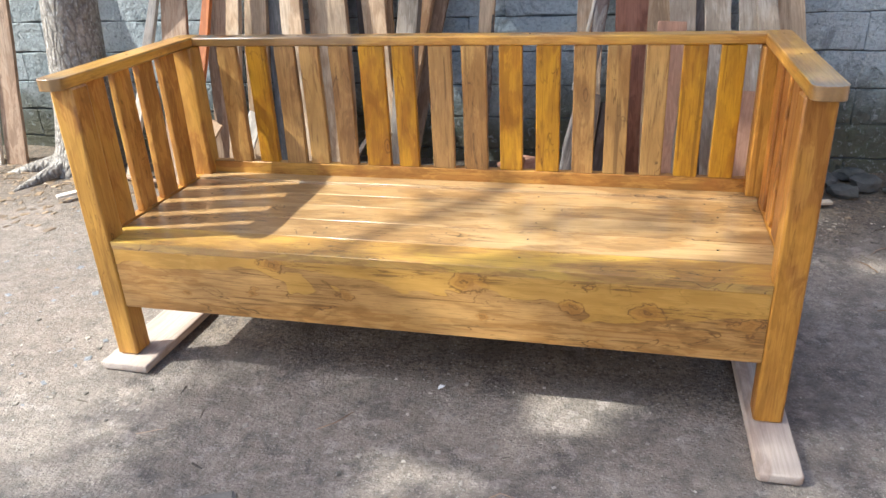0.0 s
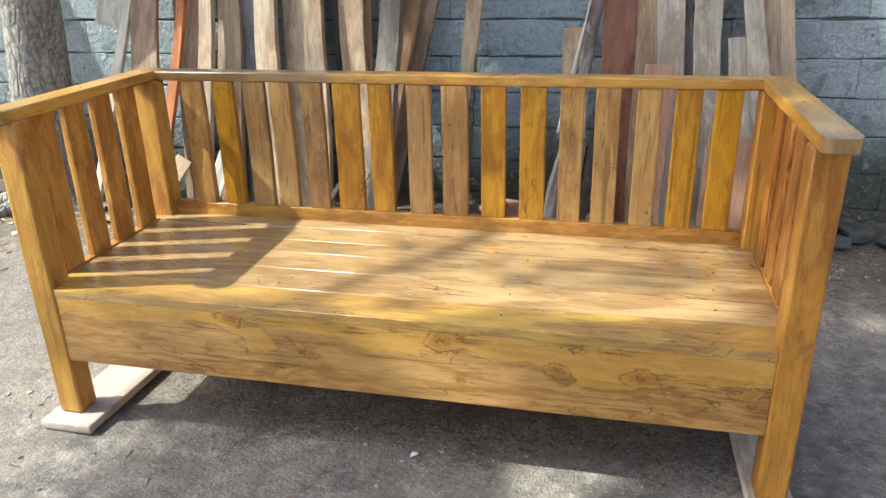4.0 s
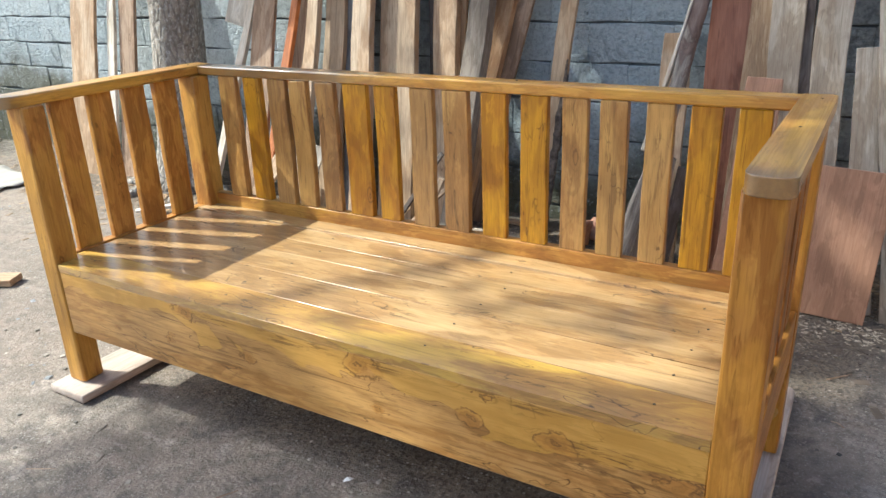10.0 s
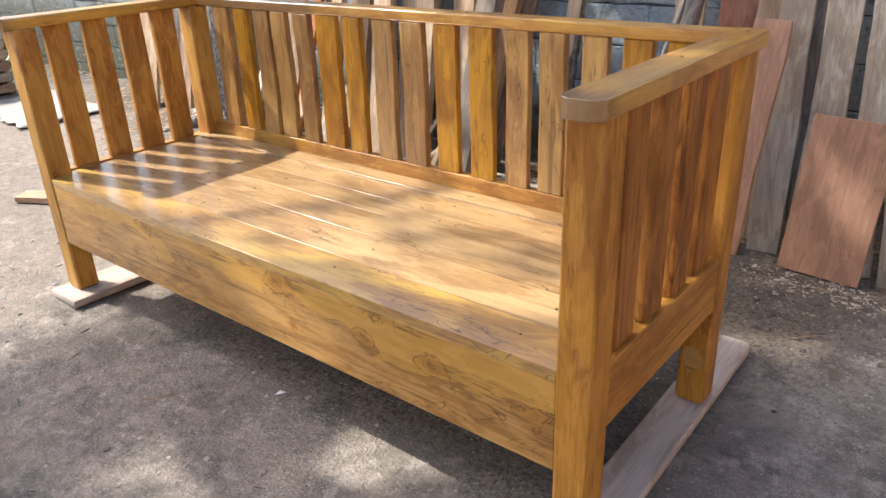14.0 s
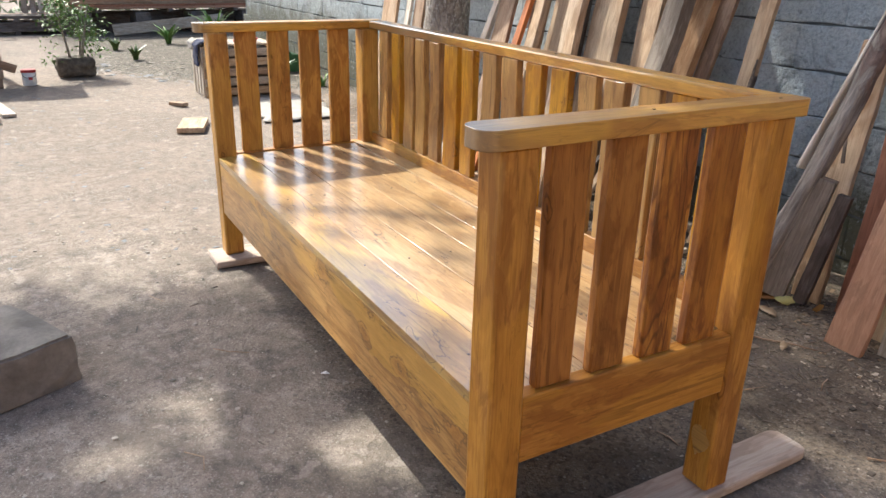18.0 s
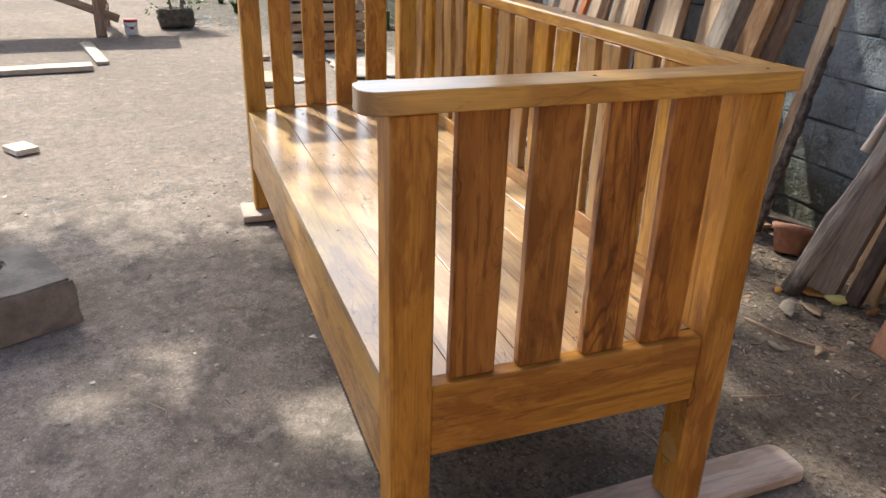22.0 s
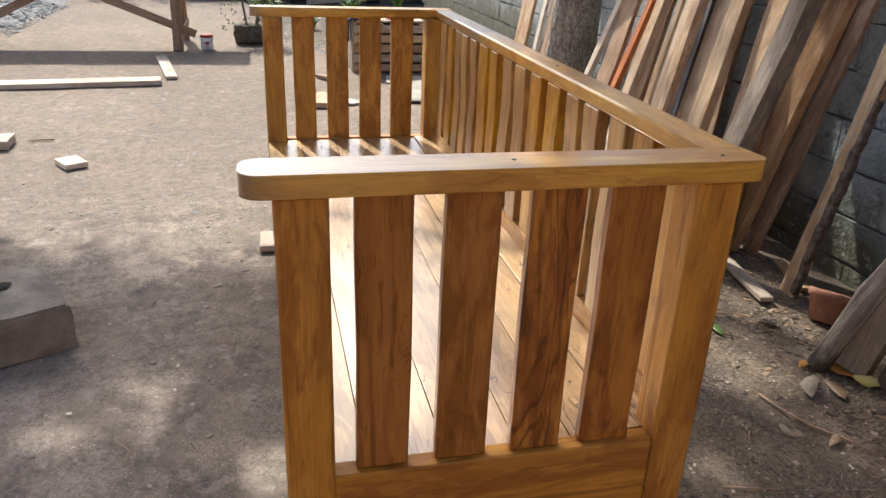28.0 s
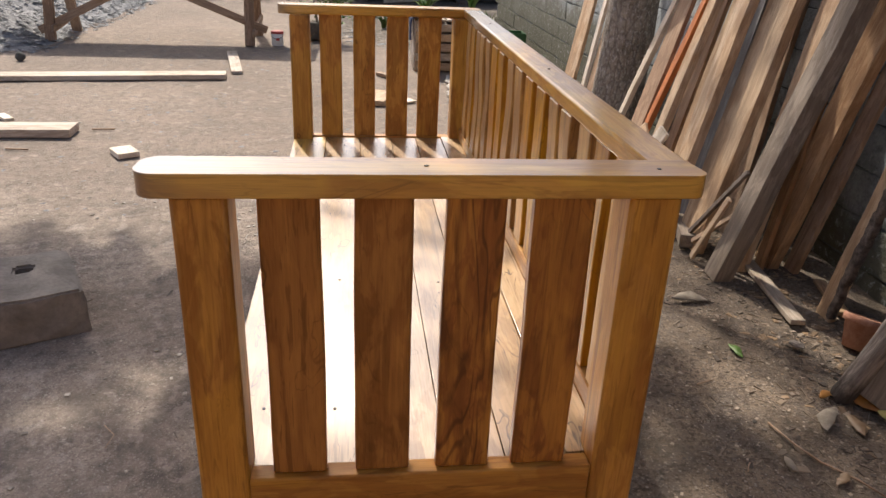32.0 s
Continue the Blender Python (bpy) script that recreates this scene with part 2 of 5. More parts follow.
TEAK_PALE = wood("varnished_pale_teak", (0.54, 0.298, 0.082), (0.35, 0.165, 0.038), 0.42, 0.3, 1.0, 1.1, (0.60, 0.36, 0.10), 0.3, 0.5, 0.7)
TEAK_APRON = wood("varnished_teak_apron", (0.57, 0.312, 0.088), (0.38, 0.172, 0.038), 0.42, 0.4, 1.1, 0.3, (0.60, 0.345, 0.115), 0.1, 0.5, 0.8, 0.4, KNOTS, (0.62, 0.335, 0.05), smears=SMEARS)
TEAK_SEAT = wood("varnished_teak_seat", (0.54, 0.335, 0.138), (0.36, 0.195, 0.064), 0.46, 1.0, 0.85, 0.9, (0.60, 0.40, 0.18), 0.35, 0.55, 1.0, 0.5)
TEAK_FRONT = wood("varnished_teak_front_plank", (0.58, 0.34, 0.065), (0.42, 0.210, 0.045), 0.46, 1.0, 0.9, 0.8, (0.63, 0.385, 0.055), 0.1, 0.8, 1.0)
TEAK_GOLD = wood("varnished_golden_teak", (0.57, 0.275, 0.012), (0.38, 0.150, 0.008), 0.38, 0.2, 0.9, 1.0, (0.62, 0.32, 0.012), 0.15, 0.5, 0.6, 0.35)
TEAK_BROWN = wood("varnished_brown_teak", (0.45, 0.245, 0.072), (0.27, 0.125, 0.032), 0.42, 0.3, 1.1, 1.0, (0.50, 0.28, 0.08), 0.25, 0.5, 0.8)
TEAK_ORANGE = wood("varnished_orange_teak", (0.40, 0.175, 0.042), (0.23, 0.085, 0.019), 0.42, 0.04, 0.8, 0.9, (0.45, 0.19, 0.045), 0.25, 0.5, 0.3, 0.16)
TEAK_DEEP = wood("varnished_figured_teak", (0.54, 0.235, 0.040), (0.25, 0.080, 0.016), 0.40, 0.1, 0.8, 0.9, (0.54, 0.235, 0.04), 0.2, 0.6, 0.3, 0.25, flame=0.8)
TEAK_DARK = wood("varnished_dark_mottled_teak", (0.42, 0.165, 0.028), (0.23, 0.074, 0.014), 0.40, 0.1, 0.8, 0.9, (0.46, 0.19, 0.03), 0.2, 0.6, 0.3, 0.25, flame=0.35)
LUMBER = {
    "cream": wood("fresh_sawn_timber", (0.550, 0.385, 0.237), (0.374, 0.231, 0.127), 0.75, 0, 0.7, 0.7, (0.60, 0.48, 0.35)),
    "tan": wood("tan_timber", (0.502, 0.348, 0.211), (0.342, 0.211, 0.114), 0.75, 0, 0.7, 0.7, (0.55, 0.42, 0.28)),
    "brown": wood("brown_timber", (0.437, 0.297, 0.196), (0.269, 0.162, 0.095), 0.78, 0, 0.7, 0.7, (0.42, 0.31, 0.22)),
    "grey": wood("weathered_grey_timber", (0.528, 0.438, 0.336), (0.324, 0.246, 0.174), 0.85, 0, 0.7, 0.7, (0.46, 0.40, 0.33)),
    "dark": wood("dark_weathered_timber", (0.17, 0.13, 0.11), (0.09, 0.065, 0.05), 0.85, 0, 0.7, 0.7, (0.22, 0.19, 0.17)),
    "red": wood("red_hardwood", (0.36, 0.140, 0.070), (0.23, 0.080, 0.038), 0.6, 0, 0.5, 0.3, (0.40, 0.17, 0.10)),
    "rose": wood("rosy_hardwood", (0.47, 0.262, 0.165), (0.37, 0.190, 0.112), 0.65, 0, 0.5, 0.3, (0.52, 0.27, 0.165)),
    "orange": wood("orange_hardwood", (0.62, 0.22, 0.06), (0.40, 0.12, 0.03), 0.6, 0, 0.6, 0.3),
    "blue": wood("blue_grey_timber", (0.185, 0.180, 0.180), (0.105, 0.100, 0.098), 0.85, 0, 0.7, 0.7, (0.29, 0.28, 0.275)),
    "ash": wood("dark_ash_grey_timber", (0.314, 0.259, 0.204), (0.193, 0.149, 0.110), 0.85, 0, 0.7, 0.5, (0.31, 0.26, 0.21)),
    "dusty": wood("dusty_weathered_timber", (0.60, 0.52, 0.435), (0.43, 0.35, 0.275), 0.85, 0, 0.7, 0.5, (0.66, 0.60, 0.53)),
    "amber": wood("amber_timber", (0.50, 0.31, 0.165), (0.33, 0.175, 0.08), 0.75, 0, 0.7, 0.7, (0.52, 0.34, 0.19)),
    "pale": wood("bleached_timber", (0.78, 0.70, 0.58), (0.60, 0.50, 0.38), 0.8, 0, 0.7, 0.7, (0.80, 0.75, 0.68)),
}


def ground_material():
    b = Nodes("packed_earth_and_cement")
    p = b.coords()
    sep = b.n.new("ShaderNodeSeparateXYZ")
    b.l.new(p, sep.inputs[0])
    big = b.noise(p, 0.55, 4.0, 0.6)
    mid = b.noise(p, 3.0, 6.0, 0.66, 0.5)
    small = b.noise(p, 19.0, 5.0, 0.68)
    crumb = b.noise(p, 62.0, 4.0, 0.7)
    grit = b.noise(p, 150.0, 2.0, 0.7)
    sand = b.mix(b.ramp(big, 0.35, 0.65), (0.220, 0.177, 0.143), (0.292, 0.236, 0.192))
    sand = b.mix(b.ramp(mid, 0.42, 0.62, 0.0, 0.45), sand, (0.175, 0.148, 0.124))
    cement = b.mix(b.ramp(mid, 0.38, 0.66), (0.213, 0.177, 0.145), (0.360, 0.296, 0.240))
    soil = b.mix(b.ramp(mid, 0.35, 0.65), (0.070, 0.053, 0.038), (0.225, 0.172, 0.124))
    # worn cement in front of the bench, dark soil behind and beside it
    where = b.math("ADD", sep.outputs[0], b.ramp(big, 0.3, 0.7, -0.7, 0.7))
    # sandy tone past x 1.7 lies out of view, added for warm bounce
    yard = b.math("ADD", b.ramp(where, -2.5, -1.5, 1.0, 0.0), b.ramp(where, 1.7, 2.5))
    col = b.mix(yard, cement, sand)
    back = b.math("ADD", b.math("ADD", sep.outputs[1], b.math("MULTIPLY", sep.outputs[0], 0.12)), b.ramp(mid, 0.3, 0.7, -0.35, 0.35))
    back = b.math("SUBTRACT", back, b.ramp(sep.outputs[0], 0.45, 0.80, 0.0, 0.50))
    dark = b.math("MULTIPLY", b.ramp(back, 2.62, 3.10), b.math("MULTIPLY", b.ramp(where, -5.4, -4.4), b.ramp(where, 2.2, 3.0, 1.0, 0.0)))
    # shade below the bench put into the colour, using the soil tone
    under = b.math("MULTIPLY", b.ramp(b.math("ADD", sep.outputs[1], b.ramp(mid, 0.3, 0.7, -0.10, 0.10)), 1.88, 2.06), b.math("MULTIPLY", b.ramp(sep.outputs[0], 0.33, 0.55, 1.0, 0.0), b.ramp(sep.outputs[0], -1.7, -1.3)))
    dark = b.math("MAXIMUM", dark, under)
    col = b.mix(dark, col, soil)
    # dull earth with weeds beyond the crates
    far = b.math("SUBTRACT", b.math("ADD", sep.outputs[1], b.ramp(mid, 0.3, 0.7, -0.3, 0.3)), b.math("MULTIPLY", b.math("ADD", sep.outputs[0], 10.3), 0.75))
    far = b.math("MULTIPLY", b.ramp(far, 0.0, 0.35), b.math("MULTIPLY", b.ramp(sep.outputs[0], -5.4, -4.9, 1.0, 0.0), b.ramp(sep.outputs[1], 1.5, 2.0)))
    col = b.mix(far, col, b.mix(b.ramp(small, 0.4, 0.6), (0.065, 0.056, 0.042), (0.145, 0.124, 0.095)))
    stain = b.ramp(b.noise(p, 4.2, 7.0, 0.74, 0.2), 0.52, 0.60)
    stain = b.math("MULTIPLY", stain, b.ramp(yard, 0, 1, 0.55, 0.16))
    col = b.mix(stain, col, (0.089, 0.077, 0.070))
    # flat splashes of pale cement with clear edges
    splash = b.ramp(b.noise(p, 11.0, 3.5, 0.6, 0.15), 0.60, 0.615, 0.0, 0.40)
    col = b.mix(b.math("MULTIPLY", splash, b.math("MULTIPLY", b.ramp(dark, 0, 1, 1.0, 0.0), b.ramp(yard, 0, 1, 1.0, 0.25))), col, (0.43, 0.370, 0.320))
    pale = b.ramp(b.noise(p, 7.5, 6.0, 0.72, 0.1), 0.55, 0.66, 0.0, 0.42)
    col = b.mix(b.math("MULTIPLY", pale, b.ramp(dark, 0, 1, 1.0, 0.15)), col, (0.485, 0.410, 0.350))
    col = b.mix(b.ramp(small, 0.46, 0.64, 0.0, 0.48), col, (0.10, 0.086, 0.073))
    # loose grit, pale and dark, thicker in some places
    dusty = b.ramp(mid, 0.40, 0.60, 0.35, 1.0)
    col = b.mix(b.math("MULTIPLY", b.ramp(grit, 0.58, 0.66, 0.0, 0.65), b.math("MULTIPLY", dusty, b.ramp(dark, 0, 1, 1.0, 0.5))), col, (0.52, 0.465, 0.40))
    col = b.mix(b.math("MULTIPLY", b.ramp(grit, 0.33, 0.40, 0.6, 0.0), dusty), col, (0.07, 0.06, 0.05))
    col = b.mix(b.math("MULTIPLY", b.ramp(crumb, 0.50, 0.60), b.ramp(dark, 0, 1, 0.20, 0.72)), col, (0.050, 0.040, 0.030))
    # single grains and little stones
    stone = b.voronoi(p, 55.0)
    chosen = b.math("MULTIPLY", b.math("GREATER_THAN", b.math("MULTIPLY", stone["Color"], 1.0), 0.62), b.ramp(stone["Distance"], 0.16, 0.30, 1.0, 0.0))
    chosen = b.math("MULTIPLY", chosen, dusty)
    col = b.mix(b.math("MULTIPLY", chosen, 0.65), col, b.mix(b.ramp(crumb, 0.44, 0.54), (0.10, 0.088, 0.075), (0.47, 0.42, 0.36)))
    h = b.math("ADD", b.math("ADD", b.math("MULTIPLY", small, 0.8), b.math("MULTIPLY", crumb, 0.8)), b.math("MULTIPLY", grit, 0.5))
    b.bump(b.math("ADD", b.math("ADD", h, b.math("MULTIPLY", chosen, 0.35)), b.math("MULTIPLY", mid, 1.2)), 0.75, 0.012)
    return b.done(col, 0.92, 0, 0, 0.25)


def block_material():
    b = Nodes("blue_grey_painted_blocks")
    p = b.coords((1, 1, 1), 0)
    geo = b.n.new("ShaderNodeNewGeometry")
    gp = geo.outputs["Position"]
    rough_n = b.noise(gp, 9.0, 5.0, 0.65, 0.3)
    fine = b.noise(gp, 70.0, 3.0, 0.65)
    col = b.mix(b.ramp(b.random(), 0, 1), (0.385, 0.435, 0.460), (0.475, 0.515, 0.530))
    col = b.mix(b.ramp(rough_n, 0.5, 0.66, 0.0, 0.75), col, (0.44, 0.47, 0.48))
    col = b.mix(b.ramp(b.noise(gp, 5.0, 5.0, 0.7, 0.8), 0.54, 0.64, 0.0, 0.6), col, (0.12, 0.14, 0.15))
    col = b.mix(b.ramp(fine, 0.45, 0.75, 0.0, 0.5), col, (0.13, 0.145, 0.15))
    sep = b.n.new("ShaderNodeSeparateXYZ")
    b.l.new(gp, sep.inputs[0])
    edge = b.math("ADD", sep.outputs[2], b.ramp(b.noise(gp, 3.5, 5.0, 0.7), 0, 1, -0.45, 0.45))
    col = b.mix(b.ramp(edge, 0.2, 0.62, 0.95, 0.0), col, (0.055, 0.06, 0.05))
    moss = b.math("MULTIPLY", b.ramp(b.noise(gp, 14.0, 4.0, 0.7), 0.48, 0.6), b.ramp(edge, 0.1, 0.62, 1.0, 0.0))
    col = b.mix(b.math("MULTIPLY", moss, 0.6), col, (0.075, 0.105, 0.04))
    old = b.math("ADD", edge, b.ramp(sep.outputs[0], -5.5, -3.5, -0.45, 0.0))
    col = b.mix(b.ramp(old, 0.1, 0.45, 0.8, 0.0), col, (0.12, 0.115, 0.08))
    lumps = b.noise(gp, 26.0, 5.0, 0.7, 0.5)
    col = b.mix(b.ramp(lumps, 0.56, 0.66, 0.0, 0.45), col, (0.50, 0.53, 0.54))
    col = b.mix(b.ramp(lumps, 0.30, 0.40, 0.6, 0.0), col, (0.075, 0.085, 0.09))
    b.bump(b.math("ADD", b.math("ADD", rough_n, lumps), b.math("MULTIPLY", fine, 0.4)), 1.0, 0.022)
    return b.done(col, 0.9, 0, 0, 0.3)


def plain_noise(name, a, c, scale=12.0, rough=0.85, bump=0.4, dist=0.006, lo=0.35, hi=0.7, metal=0.0):
    b = Nodes(name)
    p = b.coords((1, 1, 1), 17.0)
    n1, n2 = b.noise(p, scale, 4.0, 0.6, 0.2), b.noise(p, scale * 7, 3.0, 0.65)
    col = b.mix(b.ramp(n1, lo, hi), a, c)
    col = b.mix(b.ramp(n2, 0.45, 0.8, 0.0, 0.35), col, tuple(v * 0.55 for v in a))
    b.bump(b.math("ADD", n1, b.math("MULTIPLY", n2, 0.5)), bump, dist)
    return b.done(col, rough, 0, metal, 0.35)


def bark_material():
    b = Nodes("grey_tree_bark")
    cr = b.voronoi(b.coords((26, 26, 11)), 1.0, "DISTANCE_TO_EDGE")["Distance"]
    n1, n2 = b.noise(b.coords(), 7.0, 4.0, 0.6), b.noise(b.coords((1, 1, 0.6)), 75.0, 4.0, 0.7)
    col = b.mix(b.ramp(n1, 0.35, 0.65), (0.21, 0.178, 0.145), (0.34, 0.30, 0.255))
    col = b.mix(b.ramp(cr, 0.0, 0.16, 0.6, 0.0), col, (0.10, 0.085, 0.075))
    col = b.mix(b.ramp(n2, 0.52, 0.66, 0.0, 0.75), col, (0.50, 0.485, 0.46))
    col = b.mix(b.ramp(n2, 0.30, 0.44, 0.7, 0.0), col, (0.09, 0.08, 0.07))
    b.bump(b.math("ADD", b.ramp(cr, 0, 0.25), n2), 0.8, 0.010)
    return b.done(col, 0.92, 0, 0, 0.25)


def leaf_material(name, a, c):
    b = Nodes(name)
    geo = b.n.new("ShaderNodeNewGeometry")
    col = b.mix(geo.outputs["Random Per Island"], a, c)
    b.bsdf.inputs["Subsurface Weight"].default_value = 0.0
    return b.done(col, 0.5, 0, 0, 0.4)


DARK_SPOT = plain_noise("dark_screw_head", (0.05, 0.035, 0.02), (0.09, 0.06, 0.03), 40, 0.5)
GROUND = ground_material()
BLOCK = block_material()
MORTAR = plain_noise("grey_mortar", (0.075, 0.085, 0.090), (0.16, 0.18, 0.185), 14)
CONCRETE = plain_noise("rough_concrete", (0.155, 0.135, 0.115), (0.27, 0.243, 0.208), 9, 0.92, 0.7, 0.01)
DUSTY = wood("dusty_board", (0.52, 0.405, 0.325), (0.41, 0.305, 0.235), 0.85, 0, 0.3, 0.3, (0.50, 0.415, 0.350), 0.2, 0.75)
BARK = bark_material()
LEAVES = leaf_material("green_leaves", (0.045, 0.085, 0.02), (0.10, 0.15, 0.035))
SHRUB = leaf_material("bright_shrub_leaves", (0.07, 0.15, 0.03), (0.16, 0.26, 0.06))
GRAVEL = plain_noise("grey_gravel", (0.135, 0.142, 0.150), (0.30, 0.308, 0.318), 25, 0.9, 0.5, 0.01)
CHIP_DARK = leaf_material("dull_wood_chips", (0.060, 0.047, 0.035), (0.24, 0.185, 0.135))
SOIL_CRUMB = leaf_material("soil_crumbs", (0.030, 0.024, 0.018), (0.34, 0.275, 0.21))
GRIT = leaf_material("sandy_grit", (0.10, 0.085, 0.068), (0.46, 0.40, 0.33))
CHIP = leaf_material("wood_chips", (0.24, 0.19, 0.135), (0.54, 0.46, 0.36))
BARK_BITS = leaf_material("bark_flakes_and_dead_leaves", (0.040, 0.030, 0.022), (0.22, 0.165, 0.115))
DULL_LEAF = leaf_material("dull_leaf_litter", (0.05, 0.042, 0.030), (0.17, 0.14, 0.10))
DRY_LEAF = leaf_material("dry_leaves", (0.12, 0.08, 0.05), (0.30, 0.20, 0.11))
DRY_HUSK = plain_noise("pale_dry_leaf", (0.19, 0.162, 0.125), (0.31, 0.27, 0.215), 30, 0.8, 0.5, 0.003)
YELLOW_LEAF = plain_noise("yellow_green_leaf", (0.52, 0.47, 0.13), (0.64, 0.56, 0.24), 20, 0.5, 0.3, 0.002)
BROWN_LEAF = plain_noise("orange_brown_leaf", (0.45, 0.22, 0.05), (0.30, 0.13, 0.04), 25, 0.6, 0.3, 0.002)
BARK_STRIP = plain_noise("dark_bark", (0.055, 0.042, 0.035), (0.20, 0.16, 0.13), 30, 0.9, 0.9, 0.008)
TILE = plain_noise("terracotta", (0.34, 0.150, 0.090), (0.48, 0.265, 0.180), 22, 0.88)
WHITE_SACK = plain_noise("white_woven_sack", (0.29, 0.268, 0.24), (0.39, 0.362, 0.325), 8, 0.85)
SOIL_BALL = plain_noise("clotted_dark_earth", (0.085, 0.074, 0.060), (0.17, 0.148, 0.120), 22, 0.95, 1.0, 0.02)
POT = plain_noise("dark_weathered_pot", (0.06, 0.06, 0.055), (0.13, 0.125, 0.115), 10)
RED_PAINT = plain_noise("red_tin_paint", (0.42, 0.03, 0.03), (0.50, 0.05, 0.05), 6, 0.45, 0.1)
WHITE_PAINT = plain_noise("white_tin_label", (0.70, 0.70, 0.69), (0.80, 0.80, 0.79), 6, 0.5, 0.1)
BLUE_CLOTH = plain_noise("dark_blue_cloth", (0.03, 0.035, 0.07), (0.06, 0.065, 0.11), 10, 0.9)
GREEN_PLASTIC = plain_noise("dark_green_plastic", (0.03, 0.10, 0.035), (0.06, 0.16, 0.06), 8, 0.5, 0.2)


# ---- builders ----
def part(name, bm, material, parent=None, label="", m=None):
    me = bpy.data.meshes.new(name)
    bm.normal_update()
    bm.to_mesh(me)
    bm.free()
    me.materials.append(material)
    ob = new(name, me)
    if parent is not None:
        ob.parent = parent
    if m is not None:
        ob.matrix_basis = m
    if label:
        ob["label"] = label
    return ob


def thing(name, label, category, at=(0, 0, 0), turn=0.0, group="", kind=""):
    ob = new(name)
    ob.empty_display_size = 0.1
    ob.matrix_basis = pose(*at, 0, 0, turn)
    return tagged(ob, label, category, group, kind)


def board_bm(length, width, thick, bev=0.004, cuts=1, wob=0.0, seed=0, twist=0.0):
    """A board along x, centred, with rounded arrises, eased ends and uneven edges."""
    rnd = random.Random(seed)
    bm = bmesh.new()
    bev = min(bev, thick * 0.45, width * 0.45)
    hw, ht = width / 2, thick / 2
    corner = [(0.0, 1.0), (0.29, 0.29), (1.0, 0.0)]
    ring = []
    for sy, sz, flip in ((1, 1, 0), (1, -1, 1), (-1, -1, 0), (-1, 1, 1)):
        c = [(sy * (hw - bev * b_), sz * (ht - bev * a_)) for a_, b_ in (corner if not flip else corner[::-1])]
        ring += c
    xs = [-length / 2, -length / 2 + bev * 0.8]
    xs += [-length / 2 + length * i / (cuts + 1) for i in range(1, cuts + 1)]
    xs += [length / 2 - bev * 0.8, length / 2]
    p1, p2 = rnd.uniform(0, 9), rnd.uniform(0, 9)
    rows = []
    for i, x in enumerate(xs):
        s = 1 - 0.8 * bev / max(hw, 1e-4) if i in (0, len(xs) - 1) else 1.0
        s2 = 1 - 0.8 * bev / max(ht, 1e-4) if i in (0, len(xs) - 1) else 1.0
        a = wob * (math.sin(x * 7 + p1) + 0.6 * math.sin(x * 17 + p2))
        c = wob * (math.sin(x * 9 + p2) + 0.6 * math.sin(x * 21 + p1))
        bow = wob * 0.6 * math.sin(x * 3 + p1)
        tw = twist * x / length
        row = []
        for y, z in ring:
            y2 = y * s + (a if y > 0 else c)
            z2 = z * s2 + bow
            row.append(bm.verts.new((x, y2 * math.cos(tw) - z2 * math.sin(tw), y2 * math.sin(tw) + z2 * math.cos(tw))))
        rows.append(row)
    n = len(ring)
    for r0, r1 in zip(rows, rows[1:]):
        for k in range(n):
            f = bm.faces.new((r0[k], r0[(k + 1) % n], r1[(k + 1) % n], r1[k]))
            f.smooth = k % 3 != 2
    bm.faces.new(rows[0][::-1])
    bm.faces.new(rows[-1])
    bmesh.ops.recalc_face_normals(bm, faces=bm.faces)
    return bm


AXES = {
    "x": Matrix(((1, 0, 0), (0, 1, 0), (0, 0, 1))).to_4x4(),
    "y": Matrix(((0, -1, 0), (1, 0, 0), (0, 0, 1))).to_4x4(),
    "z": Matrix(((0, 0, -1), (0, 1, 0), (1, 0, 0))).to_4x4(),
}


def timber(name, parent, mat, x0, x1, y0, y1, z0, z1, axis, bev=0.004, cuts=1, wob=0.0, seed=0, label="", origin=(0, 0, 0)):
    """A board that fills a box, its grain along the axis named."""
    d = (x1 - x0, y1 - y0, z1 - z0)
    l, w, t = {"x": d, "y": (d[1], d[0], d[2]), "z": (d[2], d[1], d[0])}[axis]
    c = Vector(((x0 + x1) / 2, (y0 + y1) / 2, (z0 + z1) / 2)) - Vector(origin)
    return part(name, board_bm(l, w, t, bev, cuts, wob, seed), mat, parent, label, Matrix.Translation(c) @ AXES[axis])


def outline_bm(points, thick, bev=0.006, segments=2):
    """A slab with the outline given, centred in z, its long edges rounded."""
    bm = bmesh.new()
    lo = [bm.verts.new((x, y, -thick / 2)) for x, y in points]
    hi = [bm.verts.new((x, y, thick / 2)) for x, y in points]
    n = len(points)
    bm.faces.new(lo[::-1])
    bm.faces.new(hi)
    for i in range(n):
        bm.faces.new((lo[i], lo[(i + 1) % n], hi[(i + 1) % n], hi[i]))
    edges = [e for e in bm.edges if abs(e.verts[0].co.z - e.verts[1].co.z) < 1e-6]
    bmesh.ops.bevel(bm, geom=edges, offset=bev, segments=segments, affect="EDGES", profile=0.5)
    for f in bm.faces:
        f.smooth = f.calc_area() < 0.006
    bmesh.ops.recalc_face_normals(bm, faces=bm.faces)
    return bm


def arc(cx, cy, r, a0, a1, n=12):
    return [(cx + r * math.cos(radians(a0 + (a1 - a0) * i / n)), cy + r * math.sin(radians(a0 + (a1 - a0) * i / n))) for i in range(n + 1)]


